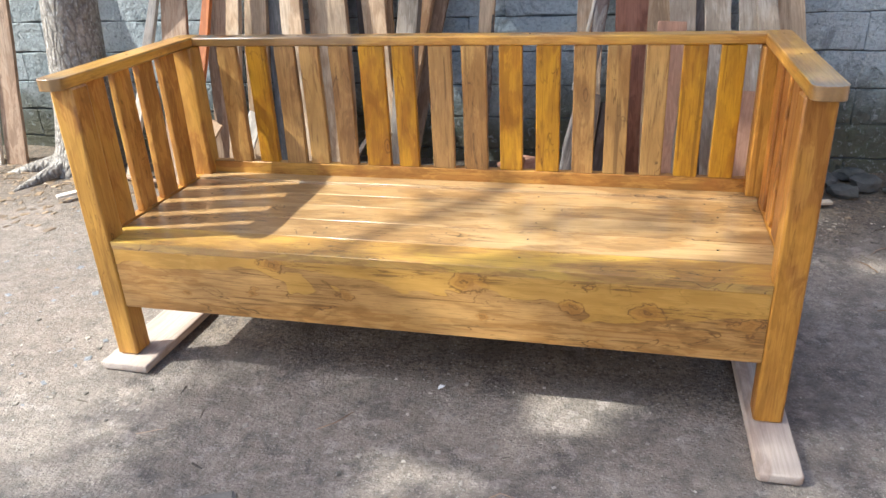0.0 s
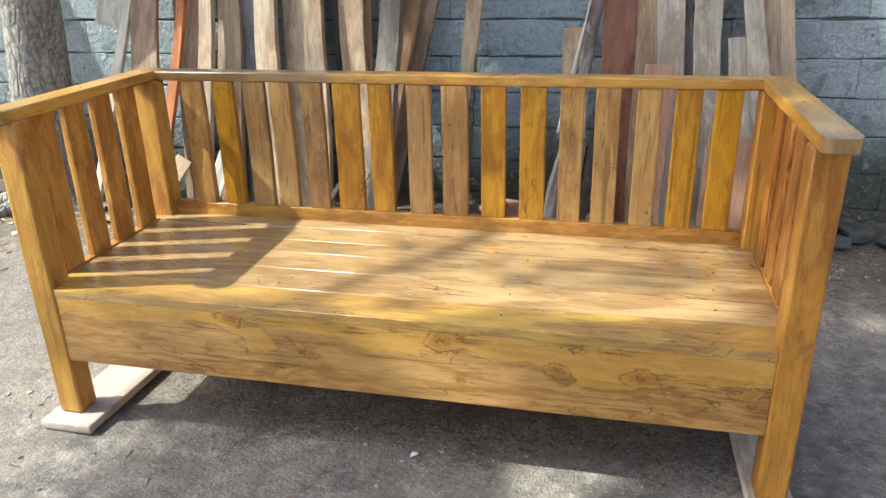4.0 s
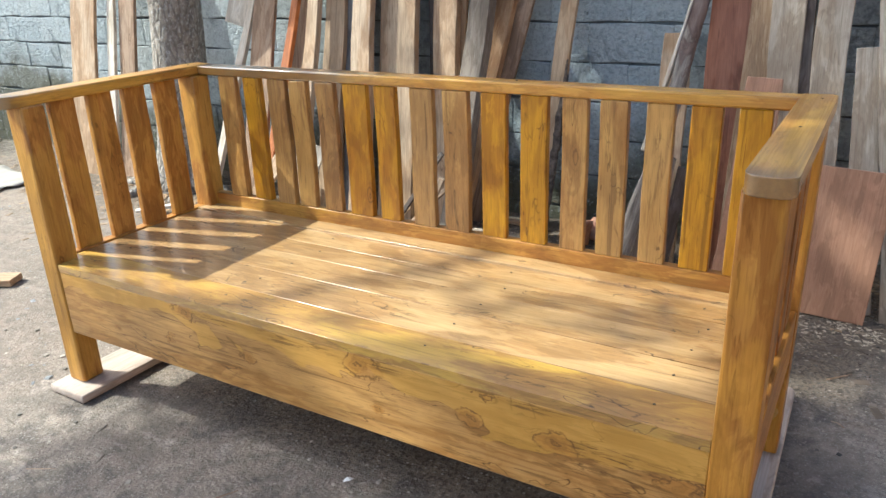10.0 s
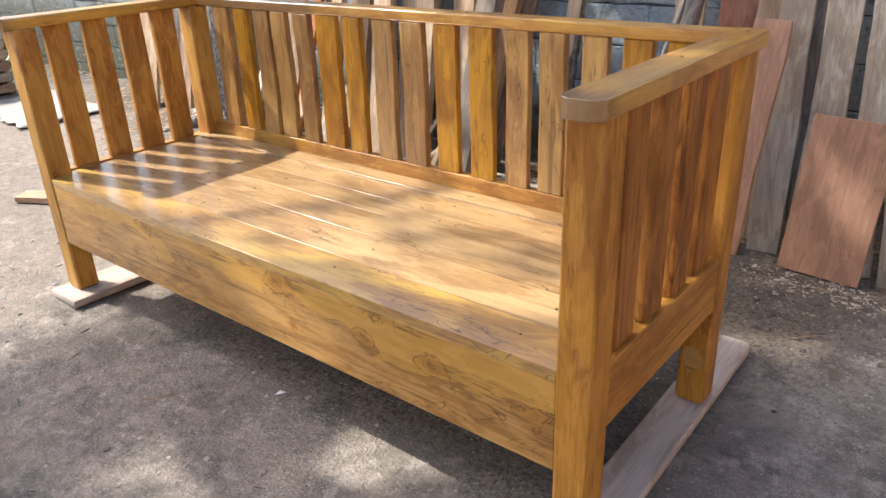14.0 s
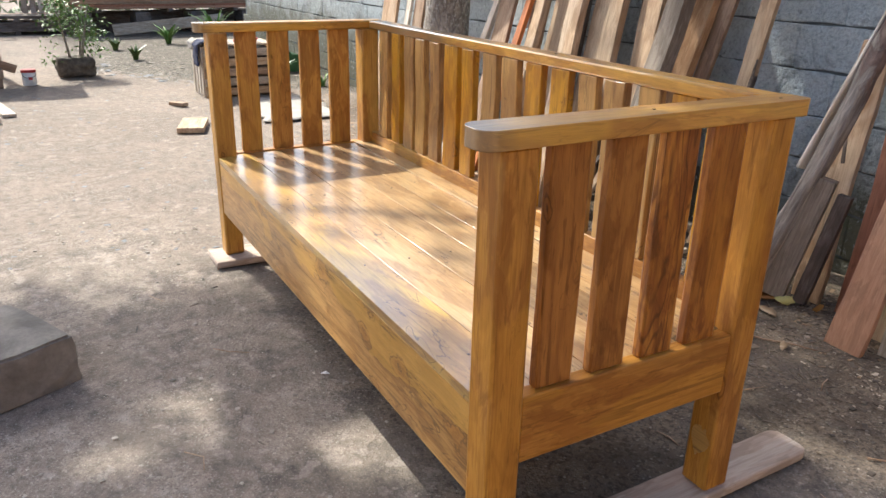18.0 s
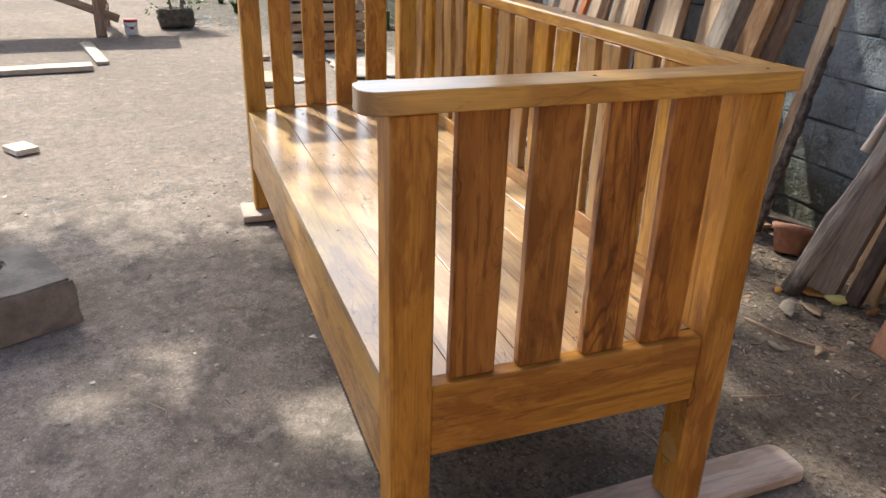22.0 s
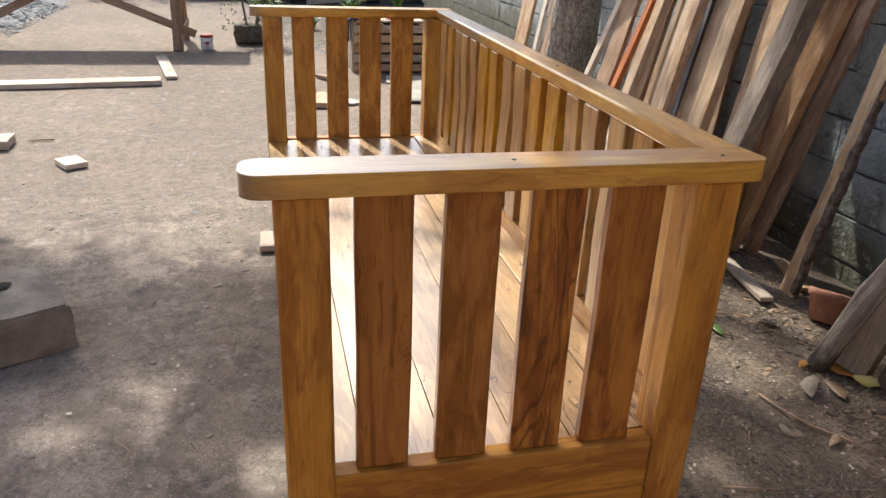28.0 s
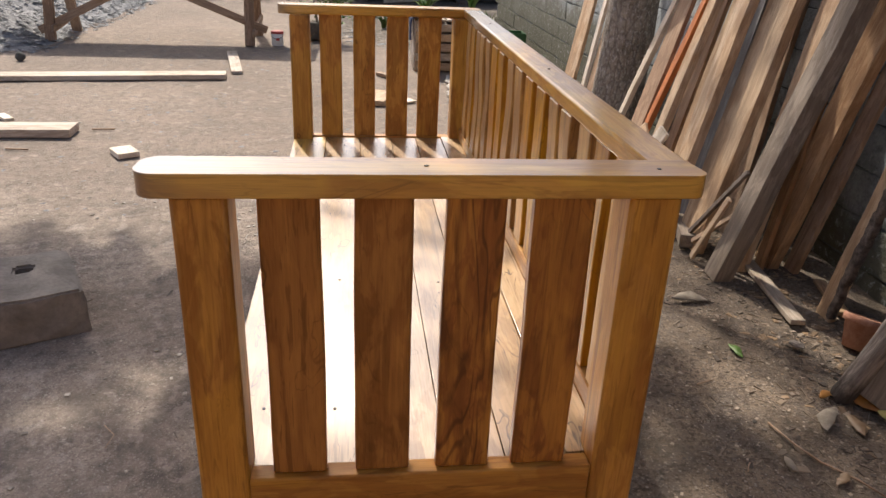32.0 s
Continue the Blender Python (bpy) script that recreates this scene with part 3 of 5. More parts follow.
def along(p0, p1, up=(0, 0, 1)):
    """A pose at the middle of p0 p1 whose x axis runs from p0 to p1 and whose z axis leans towards up."""
    p0, p1 = Vector(p0), Vector(p1)
    x = (p1 - p0).normalized()
    y = Vector(up).cross(x).normalized()
    z = x.cross(y)
    m = Matrix((x, y, z)).transposed().to_4x4()
    m.translation = (p0 + p1) / 2
    return m


# ---- ground ----
def build_ground():
    xs = list(np.arange(-8.2, 3.01, 0.08))
    ys = list(np.arange(-1.6, 4.5, 0.08))
    xs = [-400, -120, -40, -20, -13, -10, -9] + xs + [3.6, 5, 9, 20, 60, 200, 400]
    ys = [-400, -120, -40, -15, -7, -4, -2.5] + ys + [5.2, 7, 12, 25, 80, 200, 400]
    verts, faces = [], []
    for y in ys:
        for x in xs:
            near = -8.3 < x < 3.1 and -1.7 < y < 4.6
            z = 0.0
            if near:
                z = 0.005 * noise.noise((x * 2.1, y * 2.1, 3)) + 0.003 * noise.noise((x * 7, y * 7, 5)) - 0.004
                z += 0.030 * max(0.0, min(1.0, (y - 3.35) / 0.5)) * (0.6 + 0.6 * noise.noise((x * 3, y * 3, 1)))
            verts.append((x, y, z))
    w = len(xs)
    for j in range(len(ys) - 1):
        for i in range(w - 1):
            faces.append((j * w + i, j * w + i + 1, (j + 1) * w + i + 1, (j + 1) * w + i))
    me = bpy.data.meshes.new("ground")
    me.from_pydata(verts, [], faces)
    me.polygons.foreach_set("use_smooth", [True] * len(faces))
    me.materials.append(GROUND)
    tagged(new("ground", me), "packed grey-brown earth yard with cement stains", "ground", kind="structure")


build_ground()

# ---- bench ----
XL, XR = -1.612, 0.388          # inner faces of the posts
POST_W = 0.077
YF, YB = 1.860, 2.586           # outer faces of the front and back posts
SEAT_Z, CAP_Z, CAP_T = 0.462, 0.994, 0.035
BASE = (-0.612, 2.22, 0.0)


def build_bench():
    bench = thing("wooden_bench", "long varnished golden teak bench with slatted back and arms", "bench", BASE)

    def bar(name, mat, x0, x1, y0, y1, z0, z1, axis, **kw):
        return timber(name, bench, mat, x0, x1, y0, y1, z0, z1, axis, origin=BASE, **kw)

    # posts
    for x0, teak in ((XL - POST_W, TEAK), (XR, TEAK_RIGHT)):
        bar("front_post", teak, x0, x0 + POST_W, YF - 0.002, YF + 0.076, 0.0305, CAP_Z - CAP_T, "z", bev=0.007, cuts=4, wob=0.0004, seed=3)
        bar("back_post", teak, x0, x0 + POST_W, YB - 0.078, YB, 0.0305, CAP_Z - CAP_T, "z", bev=0.007, cuts=4, wob=0.0004, seed=4)
    # front apron, back rail and side rails
    bar("front_apron", TEAK_APRON, XL, XR, YF + 0.002, YF + 0.034, 0.222, SEAT_Z - 0.0255, "x", bev=0.003, cuts=6, wob=0.0004, seed=5)
    bar("back_bottom_rail", TEAK, XL, XR, 2.5460, 2.580, 0.36, 0.515, "x", bev=0.004, cuts=6, wob=0.0004, seed=6)
    for x0, teak in ((XL - 0.074, TEAK), (XR + 0.036, TEAK_RIGHT)):
        bar("side_rail", teak, x0, x0 + 0.038, YF + 0.074, YB - 0.078, 0.318, 0.468, "y", bev=0.004, cuts=3, wob=0.0004, seed=7)
    # seat planks
    ends = (XL - 0.034, XR + 0.034)
    ys = (YF, 1.992, 2.132, 2.262, 2.366, 2.474, 2.5460)
    for i, (y0, y1) in enumerate(zip(ys, ys[1:])):
        y0, y1 = y0 + 0.0008, y1 - 0.0008
        cy = (y0 + y1) / 2
        if i == 0:
            n = YF + 0.0765
            pts = [(XL + 0.001, y0), (XR - 0.001, y0), (XR - 0.001, n), (ends[1], n), (ends[1], y1), (ends[0], y1), (ends[0], n), (XL + 0.001, n)]
        else:
            pts = [(ends[0], y0), (ends[1], y0), (ends[1], y1), (ends[0], y1)]
            if i == 5:
                pts = [(XL - 0.034, y0), (XR + 0.034, y0), (XR + 0.034, 2.5075), (XR - 0.001, 2.5075), (XR - 0.001, y1), (XL + 0.001, y1), (XL + 0.001, 2.5075), (XL - 0.034, 2.5075)]
        pts = [(x - BASE[0], y - cy) for x, y in pts]
        ob = part("seat_plank", outline_bm(pts, 0.025, 0.0010, 2), TEAK_SEAT if i else TEAK_FRONT, bench)
        ob.matrix_basis = Matrix.Translation((0, cy - BASE[1], SEAT_Z - 0.0125 + (0.006 if i == 5 else -0.0006 * (i % 2))))
    # back slats: left edge and width
    slats = [(-1.525, .080, 0), (-1.405, .077, 1), (-1.290, .080, 2), (-1.190, .075, 0), (-1.075, .075, 2), (-.962, .094, 1), (-.836, .078, 1), (-.704, .082, 2),
             (-.584, .087, 0), (-.453, .081, 1), (-.325, .083, 1), (-.197, .074, 0), (-.087, .077, 0), (.036, .073, 0), (.150, .078, 1), (.266, .078, 1)]
    mats = (TEAK_PALE, TEAK_GOLD, TEAK_BROWN)
    for i, (x, w, k) in enumerate(slats):
        bar("back_slat", mats[k], x, x + w, 2.5485, 2.5735, 0.5145, CAP_Z - CAP_T + 0.0005, "z", bev=0.0035, cuts=14, wob=0.0026 if k != 1 else 0.0012, seed=20 + i)
    # arm slats
    for side, x0 in ((0, XL - 0.062), (1, XR + 0.036)):
        for i, (y, w) in enumerate(((1.973, .087), (2.107, .087), (2.240, .089), (2.370, .092))):
            mat = (TEAK_ORANGE, TEAK_ORANGE, TEAK_DEEP, TEAK_DARK)[i] if side else TEAK
            bar("arm_slat", mat, x0, x0 + 0.026, y, y + w, 0.4675, CAP_Z - CAP_T + 0.0005, "z", bev=0.005, cuts=12, wob=0.0009, seed=50 + i + 9 * side)
    # top rails: two arms with rounded tips, one rail along the back
    zc = CAP_Z - CAP_T / 2
    y0, y1, w, r, rb = 1.814, 2.616, 0.081, 0.030, 0.020
    for side, x0 in ((0, XL - 0.087), (1, XR + 0.006)):
        length = y1 - y0
        outer = 0 if side else 1          # which long edge faces away from the seat
        pts = [(length, 0)] if not outer else []
        back = arc(length - rb, rb, rb, 270, 360) + [(length, w)] if side else [(length, 0)] + arc(length - rb, w - rb, rb, 0, 90)
        pts = back + arc(r, w - r, r, 90, 180) + arc(r, r, r, 180, 270)
        pts = [(a - length / 2, b_ - w / 2) for a, b_ in pts]
        arm = part("arm_rest", outline_bm(pts, CAP_T, 0.007, 3), TEAK_ARM, bench)
        arm.matrix_basis = Matrix.Translation((x0 + w / 2 - BASE[0], (y0 + y1) / 2 - BASE[1], zc)) @ AXES["y"]
    x0, x1, y0, y1 = XL - 0.030, XR + 0.030, 2.5455, 2.6145
    bar("top_rail", TEAK_ARM, x0, x1, y0, y1, CAP_Z - CAP_T + 0.001, CAP_Z - 0.0010, "x", bev=0.006, cuts=4, wob=0.0004, seed=8)
    # ragged spot low on a post where the varnish came off
    bm = bmesh.new()
    rim = [(0.026 * (1 + 0.45 * noise.noise((math.cos(a) * 1.7, math.sin(a) * 1.7, 4.2))) * math.cos(a), 0.040 * (1 + 0.55 * noise.noise((math.cos(a) * 2.3, math.sin(a) * 2.3, 8.1))) * math.sin(a)) for a in (2 * math.pi * k / 28 for k in range(28))]
    front, rear = [[bm.verts.new((x, y, z)) for x, z in rim] for y in (-0.0008, 0.001)]
    bm.faces.new(front)
    for k in range(28):
        bm.faces.new((front[k], rear[k], rear[(k + 1) % 28], front[(k + 1) % 28]))
    bmesh.ops.recalc_face_normals(bm, faces=bm.faces)
    part("bare_patch", bm, TEAK_PALE, bench, "bare wood where the varnish came off", Matrix.Translation((XR + 0.036 - BASE[0], YB - 0.0785 - BASE[1], 0.165 - BASE[2])))
    # screw heads sunk into the seat and the rails
    def screw(parent, x, y, z):
        bm = bmesh.new()
        bmesh.ops.create_cone(bm, cap_ends=True, segments=10, radius1=0.0036, radius2=0.0032, depth=0.002)
        ob = part("screw_head", bm, DARK_SPOT, parent, "small dark screw head")
        ob.matrix_basis = parent.matrix_basis.inverted() @ Matrix.Translation((x - BASE[0], y - BASE[1], z))

    for ob in [o for o in bench.children]:
        kind = ob.name.split(".")[0]
        c = ob.matrix_basis.translation + Vector(BASE)
        if kind == "seat_plank":
            for x in (-1.52, -0.94, -0.28, 0.27):
                screw(ob, x + 0.02 * math.sin(c.y * 90), c.y + 0.012 * math.sin(c.y * 50), SEAT_Z)
        elif kind == "arm_rest":
            screw(ob, c.x, 2.21, CAP_Z)
            screw(ob, c.x + (0.01 if c.x > 0 else -0.01), 2.55, CAP_Z)
        elif kind == "top_rail":
            for x in (-1.2, -0.35):
                screw(ob, x, 2.58, CAP_Z)


build_bench()

# boards under the feet
def foot_bm(l, w, r):
    pts = arc(l / 2 - r, w / 2 - r, r, 0, 90, 4) + arc(-l / 2 + r * 0.4, w / 2 - r * 0.4, r * 0.4, 90, 180, 3) + arc(-l / 2 + r * 0.4, -w / 2 + r * 0.4, r * 0.4, 180, 270, 3) + arc(l / 2 - r * 0.8, -w / 2 + r * 0.8, r * 0.8, 270, 360, 4)
    return outline_bm(pts, 0.029, 0.005, 2)


foot = part("foot_board", foot_bm(1.26, 0.116, 0.034), DUSTY)
foot.matrix_basis = pose(0.422, 2.272, 0.0155, 0, 0, 90.8)
tagged(foot, "flat bare wooden board under the bench feet, dusted grey", "board", "boards under the bench feet")
foot2 = part("foot_board", foot_bm(0.94, 0.176, 0.010), DUSTY)
foot2.matrix_basis = pose(-1.623, 2.27, 0.0155, 0, 0, 89)
tagged(foot2, "wide flat bare wooden board under the bench feet", "board", "boards under the bench feet")

# ---- tree ----
def tube(bm, pts, radii, n=14, jitter=0.0, seed=0):
    rnd = random.Random(seed)
    rings = []
    for i, (p, r) in enumerate(zip(pts, radii)):
        d = (Vector(pts[min(i + 1, len(pts) - 1)]) - Vector(pts[max(i - 1, 0)])).normalized()
        a = d.orthogonal().normalized() if i == 0 else (a - a.dot(d) * d).normalized()
        b_ = d.cross(a)
        rings.append([bm.verts.new(Vector(p) + (a * math.cos(2 * math.pi * k / n) + b_ * math.sin(2 * math.pi * k / n)) * r * (1 + rnd.uniform(-jitter, jitter))) for k in range(n)])
    for r0, r1 in zip(rings, rings[1:]):
        for k in range(n):
            bm.faces.new((r0[k], r0[(k + 1) % n], r1[(k + 1) % n], r1[k])).smooth = True
    bm.faces.new(rings[0][::-1])
    bm.faces.new(rings[-1])


def leaf_mesh(name, centres, size, mat, seed=0, flat=0.0):
    """Small folded leaves, four corners and a midrib each, in one mesh."""
    rng = np.random.default_rng(seed)
    n = len(centres)
    c = np.asarray(centres, float)
    a = rng.normal(size=(n, 3))
    a[:, 2] *= 1 - flat
    a /= np.linalg.norm(a, axis=1)[:, None]
    up = rng.normal(size=(n, 3)) * 0.5 + np.array((0, 0, 1.0))
    b_ = np.cross(up, a)
    b_ /= np.linalg.norm(b_, axis=1)[:, None]
    nn = np.cross(a, b_)
    s = size * rng.uniform(0.6, 1.3, n)[:, None]
    tip, tail = c + a * s, c - a * s
    l, r = c + b_ * s * 0.45 - nn * s * 0.12, c - b_ * s * 0.45 - nn * s * 0.12
    verts = np.stack((tail, l, tip, r), 1).reshape(-1, 3)
    idx = np.arange(n) * 4
    faces = np.concatenate((np.stack((idx, idx + 1, idx + 2), 1), np.stack((idx, idx + 2, idx + 3), 1)))
    me = bpy.data.meshes.new(name)
    me.from_pydata(verts.tolist(), [], faces.tolist())
    me.materials.append(mat)
    return me


def smooth(a, lo, hi):
    v = max(0.0, min(1.0, (a - lo) / (hi - lo)))
    return v * v * (3 - 2 * v)


# gaps in the crown, by where their light falls: x, y, half width, half depth, how open
CROWN_GAPS = (
    (-0.22, 2.18, 0.52, 0.15, 1.0), (-0.48, 2.42, 0.34, 0.22, 1.0), (0.10, 2.62, 1.00, 0.10, 1.0), (0.44, 2.19, 0.22, 0.09, 1.0), (-0.10, 2.06, 0.36, 0.07, 0.9),
    (-0.50, 1.46, 0.20, 0.13, 0.8), (-0.13, 1.89, 0.19, 0.18, 1.0), (-0.34, 1.26, 0.15, 0.12, 0.8), (-0.85, 1.79, 0.14, 0.10, 0.25), (-1.38, 1.50, 0.22, 0.28, 0.5),
    (-0.78, 3.22, 0.28, 0.17, 0.9), (-0.42, 3.32, 0.26, 0.14, 0.9), (0.00, 2.97, 0.40, 0.09, 0.9), (0.80, 3.00, 0.42, 0.08, 0.75), (0.72, 2.52, 0.22, 0.20, 0.6), (0.98, 3.60, 0.26, 0.14, 0.9),
    (0.10, 3.40, 0.13, 0.11, 0.7), (0.75, 1.35, 0.22, 0.14, 0.6), (0.75, 1.55, 0.42, 0.40, 0.42), (-0.75, 0.75, 0.28, 0.18, 0.6), (0.38, 2.38, 0.66, 0.22, 0.78), (0.90, 2.45, 0.10, 0.08, 0.6), (0.22, 2.36, 0.85, 0.40, 0.78), (0.05, 2.47, 0.38, 0.10, 0.9))


def crown_density(gx, gy):
    """How thick the crown is over the place where its shade falls."""
    wavy = gx + 0.18 * math.sin(gy * 2.1)
    d = smooth(wavy, -1.75, -1.05) if gy < 1.98 else smooth(wavy, -0.85, -0.45)
    if gy > 3.3:
        d = max(d * smooth(wavy, -0.35, 0.35), 0.12 * smooth(wavy, -2.2, -1.2))
    d *= 1 - 0.45 * smooth(gy, 3.85, 4.15)
    d *= 1 - 0.75 * smooth(gy, 4.15, 4.4) * smooth(gx, 0.5, 1.0)
    d *= (1 - smooth(gx, 4.2, 4.8)) * (1 - 0.42 * smooth(gx, 0.8, 1.5) * (1 - smooth(gy, 3.6, 4.2)))
    outline = math.hypot((gx - 1.3) / 3.4, (gy - 1.2) / 4.0) + 0.10 * noise.noise((gx * 0.9, gy * 0.9, 7.7))
    d *= 1 - smooth(outline, 0.97, 1.12)
    rough = noise.noise((gx * 4.3, gy * 4.3, 2.1))
    hole = noise.noise((gx * 1.7, gy * 1.7, 4.3)) + 0.35 * rough
    gap = 0.0
    for cx, cy, rx, ry, open_ in CROWN_GAPS:
        r = math.hypot((gx - cx) / rx, (gy - cy) / ry) + 0.35 * rough
        gap = max(gap, open_ * (1 - smooth(r, 0.7, 1.15)))
    gap = max(gap, 0.6 * (1 - smooth(-hole, -0.62, -0.44)))
    return d * (1 - gap)


def build_tree():
    tree = thing("tree", "tall tree with a grey rough-barked trunk beside the wall", "tree", (-3.17, 3.81, 0))
    bm = bmesh.new()
    pts = [(-0.12, 0, -0.05), (-0.115, 0, 0.03), (-0.10, 0.0, 0.12), (-0.08, 0.0, 0.3), (-0.04, 0.0, 0.6), (0.01, 0, 1.0), (0.06, -0.02, 1.6), (0.1, -0.1, 2.8), (0.0, -0.3, 4.6)]
    tube(bm, pts, [0.26, 0.23, 0.19, 0.17, 0.158, 0.148, 0.14, 0.12, 0.10], 20, 0.05, 3)
    part("trunk", bm, BARK, tree)
    for i, (a, l) in enumerate(((200, 0.55), (245, 0.5), (300, 0.42), (160, 0.4), (335, 0.35))):
        bm = bmesh.new()
        ca, sa = math.cos(radians(a)), math.sin(radians(a))
        tube(bm, [(-0.1 + ca * r_, sa * r_, h) for r_, h in ((0.05, 0.10), (0.2, 0.05), (l * 0.7, 0.018), (l, -0.01))], [0.08, 0.055, 0.035, 0.012], 8, 0.08, i)
        part("root", bm, BARK, tree)
    rnd = random.Random(5)
    for i in range(7):
        bm = bmesh.new()
        a = radians(180 + 32 * i)
        tgt = Vector((-2.2 + 2.9 * math.cos(a), -3.0 + 2.8 * math.sin(a), 6.4 + 0.6 * (i % 3)))
        p0 = Vector((0.03, -0.25, 4.0 + 0.07 * i))
        pts = [p0.lerp(tgt, t_) + Vector((rnd.uniform(-.12, .12), rnd.uniform(-.12, .12), 0.35 * math.sin(t_ * 3.1))) * (t_ > 0) for t_ in (0, .3, .6, 1)]
        tube(bm, pts, [0.075, 0.055, 0.035, 0.012], 8, 0.05, i)
        part("limb", bm, BARK, tree)
    rng = random.Random(11)
    centres = []
    kx, ky = SUN_WAY.x / SUN_WAY.z, SUN_WAY.y / SUN_WAY.z
    while len(centres) < 30000:
        gx, gy = rng.uniform(-2.3, 4.8), rng.uniform(-2.6, 5.6)
        if rng.random() < crown_density(gx, gy):
            z = rng.uniform(5.8, 8.2)
            centres.append((gx + kx * z + 3.17, gy + ky * z - 3.81, z))
    crown = new("crown", leaf_mesh("crown", centres, 0.068, LEAVES, 4, 0.5))
    crown.parent = tree


build_tree()

# ---- planks leaning on the wall ----
def leaning(kind, foot_x, top_x, width, y0=3.62, k=0.25, top=1.9, thick=0.024, label="", wob=0.0038, group="timber leaning on the wall", name="plank", base=0.0):
    """A board that stands on the ground at y0 and leans back by k for each metre of height; foot_x and top_x: its middle at 0 and at 1.8 m."""
    p0 = Vector((foot_x, y0, base))
    p1 = Vector((foot_x + (top_x - foot_x) * top / 1.8, y0 + k * top, base + top))
    bm = board_bm((p1 - p0).length, width, thick, 0.003, 7, wob, int(abs(foot_x) * 1000))
    ob = part(name, bm, LUMBER[kind], None, "", along(p0, p1, (0, -1, 0.2)))
    return tagged(ob, label, "plank", group)


strip = leaning("pale", -2.87, -2.47, 0.05, thick=0.03, label="bleached strip of timber with a wider nailed end")
part("nailed_end", board_bm(0.85, 0.165, 0.020, 0.003, 3, 0.001, 9), LUMBER["pale"], strip, "", Matrix.Translation((0.475, 0.098, -0.006)))
leaning("brown", -2.53, -2.52, 0.16, label="wide grey-brown plank leaning on the block wall")
leaning("orange", -2.45, -2.21, 0.05, 3.62, thick=0.03, label="narrow orange-red strip of timber leaning on the wall")
leaning("brown", -2.26, -2.24, 0.09, 3.73, 0.21, label="dull brown plank leaning on the block wall")
leaning("cream", -2.15, -2.12, 0.075, 3.58, thick=0.04, label="fresh cream plank leaning on the block wall")
leaning("tan", -2.04, -2.05, 0.13, 3.70, 0.22, thick=0.04, label="tan plank with rough edges leaning on the wall")
leaning("blue", -1.88, -1.97, 0.13, 3.74, 0.21, thick=0.035, label="blue-grey weathered plank leaning on the wall")
leaning("cream", -1.71, -1.83, 0.115, 3.55, thick=0.045, label="pale cream plank leaning on the block wall")
leaning("tan", -1.52, -1.67, 0.21, thick=0.045, label="wide knotty tan plank leaning on the wall")
leaning("cream", -1.29, -1.42, 0.13, 3.72, 0.22, thick=0.05, label="cream plank with a knot leaning on the wall")
leaning("ash", -1.19, -1.10, 0.105, 3.60, thick=0.075, label="thick grey beam leaning on the block wall")
leaning("brown", -1.24, -0.82, 0.085, 3.95, 0.06, label="dark weathered plank leaning on the wall")
leaning("amber", -1.32, -0.92, 0.125, 3.88, 0.09, thick=0.045, label="narrow tan plank leaning on the block wall")
pole = leaning("tan", -0.83, -0.68, 0.08, 3.85, 0.12, label="single tan plank with a bark-covered edge leaning on the wall")
bm = board_bm(0.86, 0.034, 0.030, 0.006, 60, 0.002, 3)
for v in bm.verts:
    v.co.y += 0.012 * noise.noise((v.co.x * 16, 0, 7)) + 0.004 * noise.noise((v.co.x * 60, v.co.y * 60, 2))
    v.co.z += 0.005 * noise.noise((v.co.x * 45, v.co.y * 50, 9))
    v.co.y *= 1.0 - 0.75 * max(0.0, v.co.x / 0.43) ** 2
part("bark_edge", bm, BARK_STRIP, pole, "dark bark along one edge", Matrix.Translation((-0.50, -0.032, 0.003)))
leaning("brown", -2.33, -2.36, 0.10, 3.80, 0.17, label="dark brown plank behind the others on the wall")
leaning("tan", -2.08, -2.05, 0.10, 3.82, 0.17, label="tan plank half hidden behind the others")
leaning("brown", -1.64, -1.76, 0.11, 3.84, 0.16, label="brown plank half hidden behind the others")
leaning("dark", -1.38, -1.50, 0.07, 3.80, 0.17, label="dark weathered plank half hidden behind the others")
leaning("amber", -1.27, -1.33, 0.05, 3.82, 0.16, label="narrow amber plank half hidden behind the others")
split_board = leaning("cream", -0.20, -0.27, 0.12, 3.80, 0.18, 1.0, label="short split cream board leaning on the wall")
part("split", board_bm(0.22, 0.014, 0.006, 0.002, 6, 0.003, 4), LUMBER["dark"], split_board, "long dark split", Matrix.Translation((0.16, 0.012, 0.011)) @ Matrix.Rotation(0.12, 4, "Z"))
leaning("red", 0.015, -0.06, 0.165, 3.81, 0.165, label="wide dark red hardwood plank leaning on the wall")
leaning("rose", 0.13, 0.20, 0.13, 3.56, 0.22, 0.86, label="short rosy hardwood plank leaning on other planks")
leaning("tan", 0.12, 0.12, 0.145, 3.74, 0.2, label="tan knotty plank leaning on the block wall")
leaning("grey", 0.27, 0.15, 0.12, 3.64, label="pale grey plank leaning on the block wall")
leaning("dark", 0.37, 0.20, 0.05, 3.66, label="narrow dark plank with bark leaning on the wall")
leaning("grey", 0.41, 0.33, 0.12, 3.64, label="grey-brown plank leaning on the block wall")
leaning("grey", 0.60, 0.41, 0.10, 3.62, 0.25, 0.97, label="short weathered grey plank leaning on the wall")
leaning("grey", 0.73, 0.43, 0.085, 3.58, 0.27, label="long pale grey plank with nail holes leaning on the wall")
leaning("tan", 0.79, 0.56, 0.15, 3.66, label="wide tan plank leaning on the block wall")
leaning("cream", -4.20, -4.08, 0.25, 3.72, 0.15, label="cream board with a bark-edged split leaning by the tree")
leaning("pale", -3.95, -3.86, 0.07, 3.76, 0.15, label="narrow bleached strip leaning beside the tree")
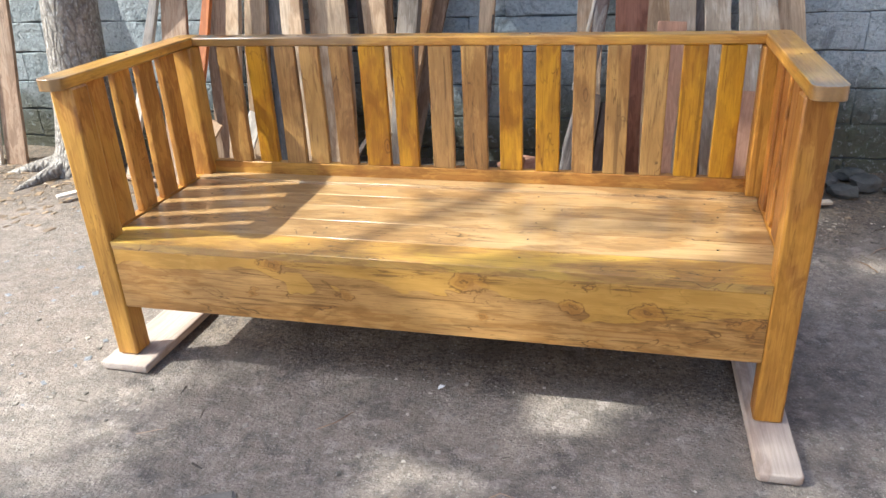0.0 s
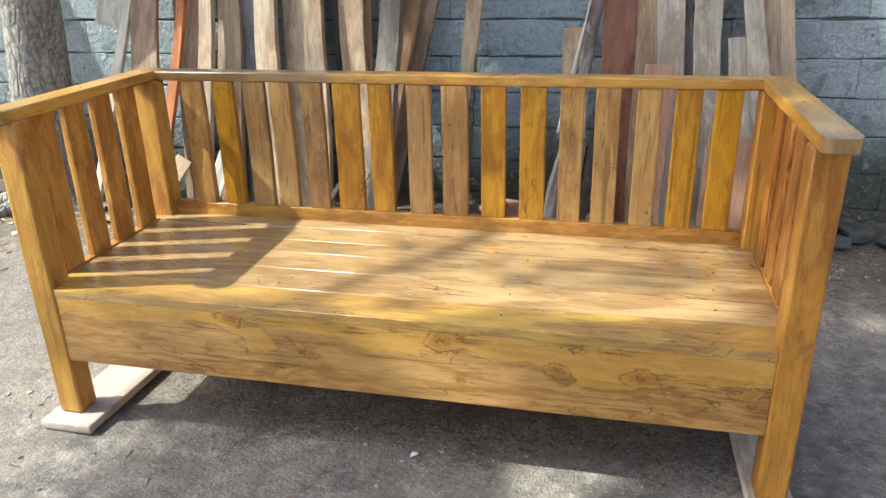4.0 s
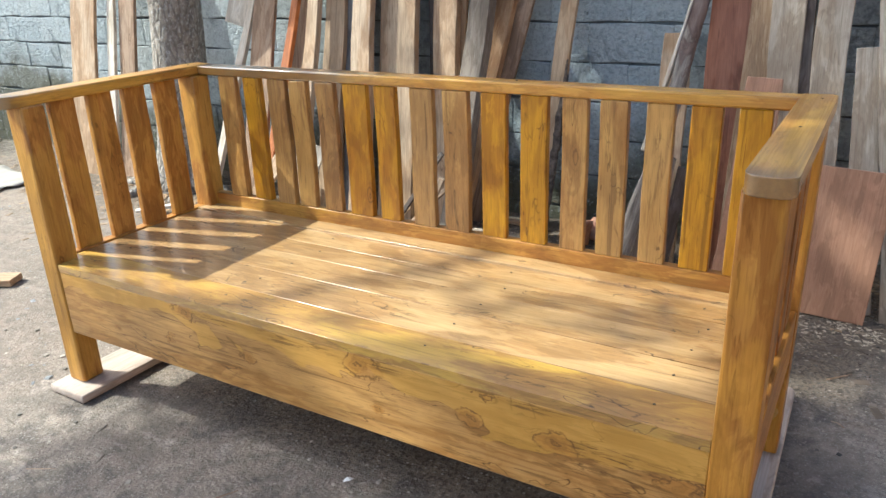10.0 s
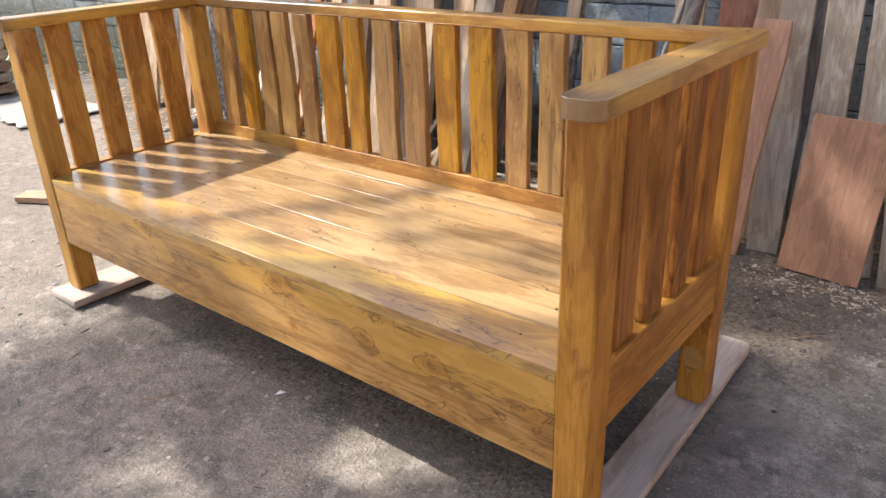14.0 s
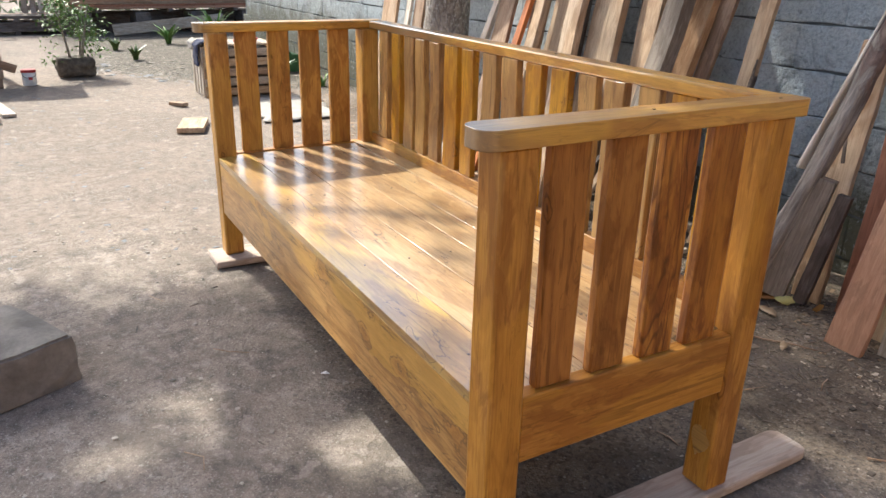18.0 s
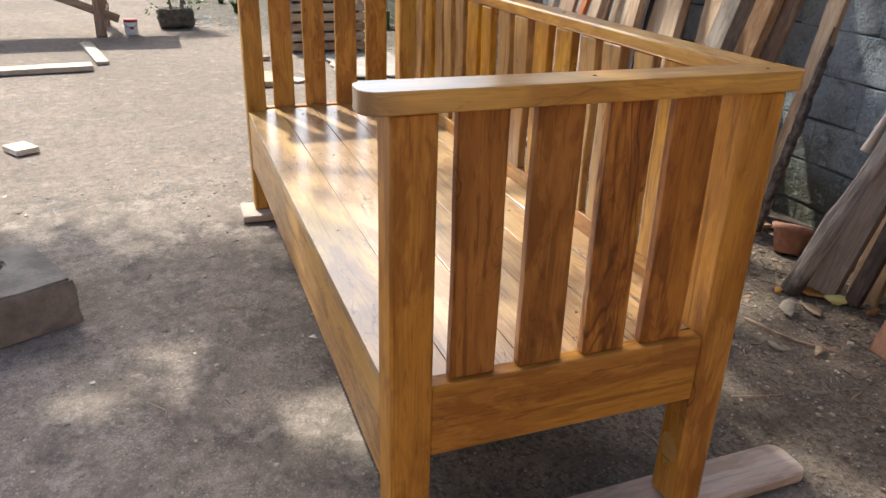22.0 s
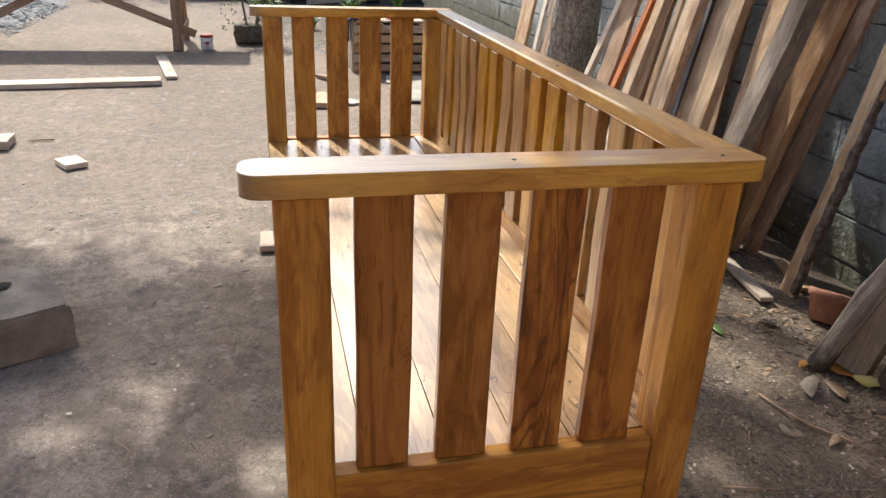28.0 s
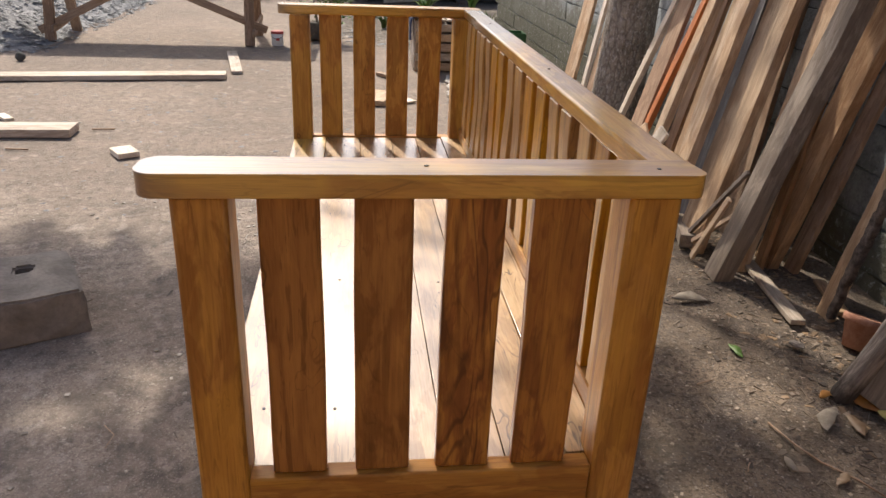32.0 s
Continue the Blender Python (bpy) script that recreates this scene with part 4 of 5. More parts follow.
leaning("brown", -3.82, -3.72, 0.15, 3.78, 0.15, label="brown plank leaning beside the tree")


# ---- timber and clutter by the wall ----
def slab(name, mat, p0, p1, width, thick, label, category, up=(0, 0, 1), bev=0.003, cuts=3, wob=0.001, group=""):
    p0, p1 = Vector(p0), Vector(p1)
    ob = part(name, board_bm((p1 - p0).length, width, thick, bev, cuts, wob, int(1000 * abs(p0.x + p0.y))), mat, None, "", along(p0, p1, up))
    return tagged(ob, label, category, group)


def log_material():
    b = Nodes("weathered_log_with_bark")
    sep = b.n.new("ShaderNodeSeparateXYZ")
    b.l.new(b.coords(), sep.inputs[0])
    grain = b.noise(b.coords((5, 60, 60)), 1.0, 4.0, 0.65, 0.4)
    lump = b.noise(b.coords((7, 16, 16)), 1.0, 5.0, 0.65, 0.5)
    col = b.mix(b.ramp(grain, 0.35, 0.65), (0.14, 0.118, 0.102), (0.36, 0.318, 0.280))
    bark = b.math("ADD", sep.outputs[0], b.ramp(lump, 0.3, 0.7, -0.35, 0.35))
    col = b.mix(b.ramp(bark, -0.12, 0.02), col, b.mix(b.ramp(lump, 0.4, 0.6), (0.085, 0.058, 0.050), (0.21, 0.155, 0.135)))
    burnt = b.math("ADD", sep.outputs[0], b.ramp(lump, 0.3, 0.7, -0.05, 0.05))
    col = b.mix(b.ramp(burnt, -0.91, -0.84, 0.9, 0.0), col, (0.035, 0.030, 0.028))
    b.bump(b.math("ADD", lump, b.math("MULTIPLY", grain, 0.6)), 0.9, 0.012)
    return b.done(col, 0.92, 0, 0, 0.25)


log = thing("log", "rough grey log with dark bark leaning on the wall", "log", (-0.345, 3.60, 0))
way = Vector((0.19, 0.27, 1.0))
bm = board_bm(1.95, 0.068, 0.060, 0.020, 46, 0.003, 5)
for v in bm.verts:
    q = v.co.copy()
    push = 0.010 * noise.noise((q.x * 5, q.y * 14, q.z * 14 + 3)) + 0.006 * noise.noise((q.x * 21, q.y * 30, q.z * 30))
    v.co.y *= 1 + push / 0.05
    v.co.z *= 1 + push / 0.045
    v.co.y += 0.010 * math.sin(q.x * 3.1) + 0.012 * max(0.0, q.x)
    if q.x < -0.92:
        v.co.x += 0.045 * noise.noise((q.y * 60, q.z * 60, 1.0))
part("body", bm, log_material(), log, "", along(way * 0.0, way * 1.82, (0, -1, 0.2)))
part("sawn_edge", board_bm(1.35, 0.012, 0.045, 0.004, 14, 0.003, 5), LUMBER["pale"], log, "pale freshly sawn edge", Matrix.Translation((-0.043, -0.010, 0)) @ along(way * 0.55, way * 1.8, (0, -1, 0.2)))
slab("beam", LUMBER["ash"], (-0.275, 3.69, 0.03), (-0.215, 3.78, 0.51), 0.10, 0.085, "short brown beam leaning among the planks", "beam", (0.5, -1, 0.2))
slab("beam", LUMBER["dark"], (-0.175, 3.73, 0.02), (-0.125, 3.80, 0.46), 0.05, 0.04, "thin dark offcut leaning beside a short beam", "beam", (0.3, -1, 0.2))
slab("board", LUMBER["rose"], (0.495, 3.530, 0.005), (0.520, 3.605, 0.570), 0.275, 0.014, "smooth rosy-brown rectangular board propped against the planks", "board", (0, -1, 0.2), 0.002, 3, 0.0004)
slab("board", LUMBER["cream"], (-2.45, 3.47, 0.02), (-2.25, 3.64, 0.36), 0.09, 0.02, "short pale offcut leaning at the foot of the planks", "board", (0, -1, 0.3))
slab("board", LUMBER["pale"], (-2.10, 3.46, 0.02), (-1.98, 3.62, 0.42), 0.08, 0.02, "pale pointed offcut leaning at the foot of the planks", "board", (0.2, -1, 0.3))
slab("board", LUMBER["cream"], (-1.36, 3.56, 0.02), (-1.22, 3.60, 0.34), 0.03, 0.015, "thin pale batten leaning across the planks", "board", (0, -1, 0.3))
slab("board", LUMBER["grey"], (-1.36, 3.78, 0.035), (-0.76, 3.705, 0.03), 0.055, 0.02, "grey batten lying on the earth by the planks", "board")
slab("board", LUMBER["pale"], (-1.9, 3.62, 0.03), (-1.72, 3.56, 0.08), 0.07, 0.02, "pale splintered offcut lying in the debris", "board")


def build_flower_pot():
    prof = [(0.0, 0.0), (0.058, 0.0), (0.083, 0.105), (0.094, 0.108), (0.097, 0.138), (0.088, 0.142), (0.084, 0.112), (0.074, 0.10), (0.052, 0.012), (0.0, 0.012)]
    bm = bmesh.new()
    n = 22
    rings = [[bm.verts.new((r * math.cos(2 * math.pi * k / n), r * math.sin(2 * math.pi * k / n), z + (0.004 * noise.noise((k * 0.7, 3, 1)) if 3 <= i <= 6 else 0))) for k in range(n)] if r else [bm.verts.new((0, 0, z))] for i, (r, z) in enumerate(prof)]
    for r0, r1 in zip(rings, rings[1:]):
        for k in range(n):
            j = (k + 1) % n
            q = [r0[k % len(r0)], r0[j % len(r0)], r1[j % len(r1)], r1[k % len(r1)]]
            bm.faces.new(list(dict.fromkeys(q))).smooth = True
    bmesh.ops.recalc_face_normals(bm, faces=bm.faces)
    ob = part("flower_pot", bm, TILE, None, "", pose(-0.60, 3.83, 0.012, -18, -14, 0) @ Matrix.Scale(0.82, 4))
    tagged(ob, "chipped empty terracotta flower pot standing tilted on the soil", "pot")


build_flower_pot()
slab("roof_tile", TILE, (-0.62, 3.98, 0.06), (-0.44, 3.95, 0.05), 0.16, 0.018, "piece of terracotta tile on the debris", "tile", (0.0, -0.3, 1))
for x, y, a, l in ((-0.55, 3.92, 20, .22), (-0.95, 3.95, -15, .3), (0.85, 3.62, 10, .2), (-2.3, 3.5, 30, .25), (-2.75, 3.55, -20, .3), (-3.0, 3.3, 50, .2)):
    c, s_ = math.cos(radians(a)) * l / 2, math.sin(radians(a)) * l / 2
    slab("offcut", LUMBER[("grey", "tan", "pale", "brown")[int(abs(x * 10)) % 4]], (x - c, y - s_, 0.030), (x + c, y + s_, 0.036), 0.045, 0.016, "small timber offcut lying on the earth", "offcut", group="offcuts by the wall")
slab("stick", LUMBER["dark"], (-1.50, 3.60, 0.08), (-1.26, 3.68, 0.44), 0.022, 0.016, "thin dark stick leaning among the planks", "stick", (0, -1, 0.3), group="offcuts by the wall")
slab("stick", LUMBER["brown"], (-1.42, 3.58, 0.07), (-1.20, 3.66, 0.30), 0.020, 0.014, "thin brown stick leaning among the planks", "stick", (0, -1, 0.3), group="offcuts by the wall")
slab("offcut", LUMBER["ash"], (-1.72, 3.66, 0.055), (-1.46, 3.58, 0.050), 0.07, 0.06, "short dark sawn block lying on the earth", "offcut", group="offcuts by the wall")
# dark rubble at the wall's foot
for i, (x, y, r) in enumerate(((1.04, 3.80, .08), (1.16, 3.92, .10), (1.0, 3.96, .07), (1.28, 3.82, .07), (1.12, 4.05, .09), (-0.62, 3.62, .03), (0.92, 3.9, .05), (-3.05, 3.5, .05), (-2.9, 3.75, .06), (-2.65, 3.8, .05))):
    bm = bmesh.new()
    bmesh.ops.create_icosphere(bm, subdivisions=2, radius=1)
    for v in bm.verts:
        v.co *= 1 + 0.35 * noise.noise(v.co * 1.7 + Vector((i * 3.1, 0, 0)))
        v.co = Vector((v.co.x * r, v.co.y * r * 0.65, v.co.z * r * 0.4))
    ob = part("stone", bm, POT if x > 0.9 else CONCRETE, None, "", pose(x, y, 0.02 + r * 0.2, 8, 5, 40 * i))
    tagged(ob, "dark damp lump of rubble at the wall's foot" if x > 0.9 else "grey stone lying on the earth", "stone", "rubble by the wall")


def ground_z(x, y):
    z = 0.005 * noise.noise((x * 2.1, y * 2.1, 3)) + 0.003 * noise.noise((x * 7, y * 7, 5)) - 0.004
    return z + 0.030 * max(0.0, min(1.0, (y - 3.35) / 0.5)) * (0.6 + 0.6 * noise.noise((x * 3, y * 3, 1)))


def big_leaf(mat, at, length, turn, tilt, label):
    bm = bmesh.new()
    n = 14
    rows = []
    for i in range(n + 1):
        t_ = i / n
        w = length * 0.19 * math.sin(math.pi * min(1, t_ * 0.97 + 0.03)) ** 0.75
        bend = 0.10 * length * math.sin(t_ * 3.0 + turn)
        row = []
        for s_ in (-1, 0, 1):
            ragged = 1 + 0.35 * noise.noise((t_ * 7, s_ * 3, turn))
            curl = length * (0.05 * math.sin(t_ * 2.6) + 0.06 * noise.noise((t_ * 3.1, s_ * 1.3, turn * 0.1 + 5)))
            row.append(bm.verts.new((length * (t_ - 0.5), bend + s_ * w * ragged, curl + (abs(s_) * w * 0.12))))
        rows.append(row)
    for r0, r1 in zip(rows, rows[1:]):
        for k in range(2):
            bm.faces.new((r0[k], r0[k + 1], r1[k + 1], r1[k])).smooth = True
    z = ground_z(at[0], at[1]) + 0.002 + 0.22 * length * math.sin(radians(tilt)) + 0.04 * length
    ob = part("leaf", bm, mat, None, "", pose(at[0], at[1], z, tilt, 4, turn))
    m = ob.modifiers.new("thickness", "SOLIDIFY")
    m.thickness = 0.0012
    tagged(ob, label, "leaf", "fallen leaves")


big_leaf(YELLOW_LEAF, (-0.205, 3.69, 0.055), 0.095, 60, 55, "large yellow-green fallen leaf at the foot of the planks")
big_leaf(BROWN_LEAF, (-0.29, 3.66, 0.04), 0.12, 10, 20, "curled orange-brown fallen leaf on the earth")
big_leaf(DRY_LEAF, (-0.19, 3.56, 0.03), 0.10, -20, 10, "dry brown fallen leaf on the earth")
big_leaf(BROWN_LEAF, (-0.10, 3.74, 0.05), 0.06, 80, 50, "small curled brown leaf beside the planks")
big_leaf(DRY_LEAF, (0.02, 3.38, 0.02), 0.07, -50, 12, "dry pale fallen leaf on the earth")
big_leaf(YELLOW_LEAF, (0.80, 3.50, 0.04), 0.09, 30, 30, "yellowish fallen leaf beside the planks")
big_leaf(SHRUB, (-0.62, 3.40, 0.025), 0.08, 20, 8, "small green fallen leaf on the earth")
big_leaf(DRY_HUSK, (-0.99, 3.40, 0.02), 0.15, 75, 6, "long pale dry leaf lying on the earth")
big_leaf(DRY_HUSK, (-0.22, 3.50, 0.03), 0.13, -35, 14, "grey dead leaf lying on the dark soil")
big_leaf(BROWN_LEAF, (-0.34, 3.56, 0.03), 0.07, 120, 18, "curled brown dead leaf on the dark soil")
big_leaf(DRY_HUSK, (-0.05, 3.28, 0.03), 0.06, 15, 10, "small pale dry leaf on the dark soil")
big_leaf(DRY_LEAF, (-0.9, 0.1, 0.02), 0.06, 20, 10, "dry brown fallen leaf on the earth")


def twig(pts, r, label="thin dry twig lying on the earth"):
    bm = bmesh.new()
    tube(bm, pts, [r] * (len(pts) - 1) + [r * 0.5], 6, 0.1, 1)
    tagged(part("twig", bm, LUMBER["brown"]), label, "twig", "twigs on the earth")


twig([(-0.23, 3.31, 0.004), (-0.12, 3.33, 0.009), (-0.05, 3.364, 0.006), (0.03, 3.42, 0.010), (0.10, 3.46, 0.008)], 0.0032, "long crooked dry twig lying on dark earth")
twig([(-0.32, 1.42, 0.008), (-0.27, 1.46, 0.012), (-0.22, 1.45, 0.008)], 0.002)
twig([(-0.85, 1.62, 0.008), (-0.80, 1.66, 0.012), (-0.77, 1.72, 0.008)], 0.002)
twig([(-1.38, 1.50, 0.008), (-1.30, 1.54, 0.010)], 0.0018)
twig([(-1.15, 0.95, 0.008), (-1.08, 0.98, 0.010)], 0.0018)
twig([(0.55, 3.05, 0.002), (0.62, 3.12, 0.004)], 0.003)
for i in range(16):
    x, y, a, l = -0.5 + 0.137 * i + 0.1 * math.sin(i * 5.1), 2.95 + 0.36 * math.sin(i * 2.3), i * 1.9, 0.05 + 0.03 * math.sin(i * 3.7)
    c, s_ = math.cos(a) * l, math.sin(a) * l
    z = ground_z(x, y) + 0.003
    twig([(x - c, y - s_, z), (x + 0.1 * s_, y - 0.1 * c, z + 0.004), (x + c, y + s_, z)], 0.0022)

# small bright scrap of paper in front of the bench
bm = bmesh.new()
for q in ((0, 0, 0), (0.022, 0.004, 0.006), (0.026, 0.018, 0.001), (0.01, 0.016, 0.007), (0.002, 0.012, 0.002)):
    bm.verts.new(q)
bm.verts.ensure_lookup_table()
bm.faces.new([bm.verts[i] for i in (0, 1, 3)])
bm.faces.new([bm.verts[i] for i in (1, 2, 3)])
bm.faces.new([bm.verts[i] for i in (0, 3, 4)])
scrap = part("paper_scrap", bm, WHITE_PAINT, None, "", pose(-0.545, 1.885, 0.003, 0, 0, 20))
tagged(scrap, "tiny crumpled white scrap lying on the earth", "scrap")
scrap.modifiers.new("thickness", "SOLIDIFY").thickness = 0.0008

# ---- concrete block in front ----
def build_block():
    u, v = Vector((-0.897, -0.442, 0)), Vector((0.46, -0.888, 0))
    a = Vector((-0.874, 1.212, 0))
    c = a + u * 0.195 + v * 0.16
    bm = bmesh.new()
    outer = [(-.195, -.16), (.195, -.16), (.195, .16), (-.195, .16)]
    hole = [(.03, -.03), (.085, -.035), (.095, .015), (.04, .02)]
    vt = [[bm.verts.new((x * s_, y * s_, z)) for x, y in outer] for z, s_ in ((-0.01, 1.05), (0.15, 1.0))]
    ht = [[bm.verts.new((x, y, z)) for x, y in hole] for z in (0.09, 0.15)]
    for k in range(4):
        j = (k + 1) % 4
        bm.faces.new((vt[0][k], vt[0][j], vt[1][j], vt[1][k]))
        bm.faces.new((vt[1][k], vt[1][j], ht[1][j], ht[1][k]))
        bm.faces.new((ht[1][k], ht[1][j], ht[0][j], ht[0][k]))
    bm.faces.new(ht[0])
    bm.faces.new(vt[0][::-1])
    bmesh.ops.bevel(bm, geom=[e for e in bm.edges], offset=0.008, segments=2, affect="EDGES")
    bmesh.ops.subdivide_edges(bm, edges=bm.edges[:], cuts=3, use_grid_fill=True)
    for w in bm.verts:
        w.co += Vector((noise.noise(w.co * 14), noise.noise(w.co * 14 + Vector((5, 5, 5))), noise.noise(w.co * 11 + Vector((9, 1, 2))))) * 0.009
    bmesh.ops.recalc_face_normals(bm, faces=bm.faces)
    ob = part("concrete_block", bm, CONCRETE, None, "", pose(c.x, c.y, 0, 0, 0, math.degrees(math.atan2(u.y, u.x))))
    tagged(ob, "chipped grey concrete block with a hollow lying on the earth", "block")


build_block()

# ---- yard on the far side ----
slab("plank", LUMBER["dusty"], (-5.20, 1.01, 0.022), (-4.72, -2.6, 0.022), 0.19, 0.04, "long pale plank lying flat in the sunny yard", "plank", group="planks lying in the yard")
slab("plank", LUMBER["dusty"], (-6.44, 0.88, 0.015), (-5.36, 1.08, 0.015), 0.10, 0.025, "short pale plank lying flat in the yard", "plank", group="planks lying in the yard")
slab("plank", LUMBER["dusty"], (-3.33, 0.37, 0.028), (-3.26, -1.6, 0.028), 0.19, 0.05, "thick pale plank lying flat in the yard", "plank", group="planks lying in the yard")
slab("offcut", LUMBER["pale"], (-2.955, 0.745, 0.018), (-2.82, 0.83, 0.018), 0.12, 0.03, "small square pale offcut lying in the yard", "offcut", group="offcuts in the yard")
slab("offcut", LUMBER["tan"], (-4.60, 2.36, 0.022), (-4.22, 2.24, 0.022), 0.19, 0.04, "thick tan offcut lying in the yard", "offcut", group="offcuts in the yard")
slab("offcut", LUMBER["pale"], (-3.75, -0.24, 0.012), (-3.62, -0.13, 0.012), 0.06, 0.02, "small pale offcut lying in the yard", "offcut", group="offcuts in the yard")
slab("offcut", LUMBER["tan"], (-2.92, 2.22, 0.016), (-2.75, 2.31, 0.016), 0.10, 0.03, "small pale tan offcut lying beside the bench", "offcut", group="offcuts in the yard")
slab("offcut", LUMBER["brown"], (-5.45, 2.33, 0.016), (-5.30, 2.42, 0.02), 0.06, 0.03, "small brown offcut lying in the yard", "offcut", group="offcuts in the yard")

slab("offcut", LUMBER["pale"], (-4.44, 2.47, 0.010), (-4.32, 2.55, 0.010), 0.11, 0.014, "thin white splintered offcut lying in the yard", "offcut", group="offcuts in the yard")
slab("offcut", LUMBER["brown"], (-3.43, 0.44, 0.006), (-3.44, 0.58, 0.006), 0.012, 0.008, "thin brown stick lying in the yard", "stick", group="offcuts in the yard")
slab("offcut", LUMBER["brown"], (-2.98, 0.10, 0.006), (-2.97, 0.23, 0.006), 0.012, 0.008, "thin brown stick lying in the yard", "stick", group="offcuts in the yard")
bm = bmesh.new()
bmesh.ops.create_icosphere(bm, subdivisions=3, radius=0.042)
for v in bm.verts:
    v.co *= 1 + 0.12 * noise.noise(v.co * 40)
tagged(part("stone", bm, POT, None, "", pose(-5.81, -0.90, 0.036)), "round dark stone lying in the sandy yard", "stone")

# white sheet spread flat
bm = bmesh.new()
N = 14
pts2 = [[bm.verts.new((-5.45 + 1.1 * i / N + 0.06 * noise.noise((j * .7, i * .3, 1)), 2.85 + 0.65 * j / N + 0.25 * (1 - i / N) * 0.4 + 0.06 * noise.noise((i * .7, j * .3, 2)),
        0.012 + 0.018 * abs(noise.noise((i * .45, j * .45, 4))))) for j in range(N + 1)] for i in range(N + 1)]
for i in range(N):
    for j in range(N):
        bm.faces.new((pts2[i][j], pts2[i + 1][j], pts2[i + 1][j + 1], pts2[i][j + 1])).smooth = True
sheet = part("sack", bm, WHITE_SACK)
sheet.modifiers.new("thickness", "SOLIDIFY").thickness = 0.004
tagged(sheet, "white woven sack spread flat on the earth", "sack")


def build_tin():
    tin = thing("paint_tin", "small white paint tin with a red rim and wire handle", "tin", (-7.05, 1.28, 0))
    def cyl(name, mat, r, z0, z1, n=20):
        bm = bmesh.new()
        bmesh.ops.create_cone(bm, cap_ends=True, segments=n, radius1=r, radius2=r, depth=z1 - z0)
        for f in bm.faces:
            f.smooth = len(f.verts) == 4
        return part(name, bm, mat, tin, "", Matrix.Translation((0, 0, (z0 + z1) / 2)))
    cyl("body", WHITE_PAINT, 0.064, 0.001, 0.135)
    cyl("rim", RED_PAINT, 0.067, 0.125, 0.150)
    cyl("base_ring", WHITE_PAINT, 0.066, 0.0, 0.008)
    bm = bmesh.new()
    bmesh.ops.create_cube(bm, size=1)
    bmesh.ops.scale(bm, vec=(0.003, 0.035, 0.028), verts=bm.verts)
    part("label_mark", bm, RED_PAINT, tin, "red mark on the label", Matrix.Translation((0.064, 0.01, 0.07)))
    bm = bmesh.new()
    tube(bm, [(0.02 + 0.055 * math.sin(a), 0.068 * math.cos(a), 0.125 - 0.05 * math.sin(a)) for a in np.linspace(0, math.pi, 9)], [0.003] * 9, 6)
    part("handle", bm, DARK_SPOT, tin)


build_tin()


def build_trestle():
    t = thing("trestle_table", "rough brown timber trestle table with crossed braces", "table", (-7.3, 0, 0))
    mat = LUMBER["brown"]
    def rod(name, p0, p1, w, th, up=(0, 0, 1)):
        part(name, board_bm((Vector(p1) - Vector(p0)).length, w, th, 0.003, 3, 0.001, int(abs(p0[1]) * 99)), mat, t, "", along(p0, p1, up))
    for y in (1.0, -1.03):
        rod("leg", (0.37, y, 0), (0.18, y, 0.80), 0.10, 0.05, (1, 0, 0.2))
        rod("leg", (-0.45, y, 0), (-0.22, y, 0.80), 0.10, 0.05, (1, 0, 0.2))
        rod("brace", (0.42, y + 0.05, 0.13), (-0.40, y + 0.05, 0.22), 0.07, 0.03, (0, 1, 0))
    rod("brace", (0.30, 1.18, 0.16), (0.30, -0.3, 0.76), 0.08, 0.03, (1, 0, 0))
    rod("brace", (0.30, -1.15, 0.10), (0.30, 0.2, 0.76), 0.08, 0.03, (1, 0, 0))
    for i in range(4):
        x = -0.30 + 0.2 * i
        rod("top_board", (x, -1.5, 0.82), (x, 1.5, 0.82), 0.19, 0.035)


build_trestle()


def leaf_cluster(name, base, spread, height, count, size, mat, seed):
    rng = np.random.default_rng(seed)
    c = np.stack((rng.normal(0, spread, count), rng.normal(0, spread, count), rng.uniform(0.25, 1.0, count) * height), 1)
    return new(name, leaf_mesh(name, c, size, mat, seed, 0.3))


def build_pot_plant():
    p = thing("potted_shrub", "leafy green shrub standing in a lump of dark earth", "plant", (-7.5, 1.74, 0))
    bm = bmesh.new()
    bmesh.ops.create_icosphere(bm, subdivisions=4, radius=1)
    for v in bm.verts:
        q = v.co.copy()
        side = max(abs(q.x), abs(q.y), abs(q.z)) ** 0.75
        v.co = Vector((q.x / side * 0.155, q.y / side * 0.185, q.z / side * 0.105)) * (1 + 0.16 * noise.noise(q * 2.2) + 0.07 * noise.noise(q * 7))
        v.co.z = max(0.0, v.co.z + 0.105)
    for f in bm.faces:
        f.smooth = True
    part("root_ball", bm, SOIL_BALL, p, "lumpy dark ball of earth and roots")
    for i, (dx, dy) in enumerate(((0.02, -0.04), (-0.04, 0.05), (0.05, 0.06))):
        bm = bmesh.new()
        tube(bm, [(dx, dy, 0.15), (dx * 1.6, dy * 1.8, 0.4), (dx * 2.5, dy * 3, 0.72)], [0.014, 0.011, 0.006], 7, 0.1, i)
        part("stem", bm, BARK, p)
    for i, (dx, dy, z0, n_) in enumerate(((-0.02, -0.10, 0.36, 330), (0.02, 0.10, 0.30, 330), (0.04, 0.19, 0.10, 170), (0.06, -0.22, 0.03, 40))):
        ob = leaf_cluster("foliage", None, 0.085, 0.42, n_, 0.027, SHRUB, 30 + i)
        ob.parent = p
        ob.location = (dx, dy, z0)


build_pot_plant()


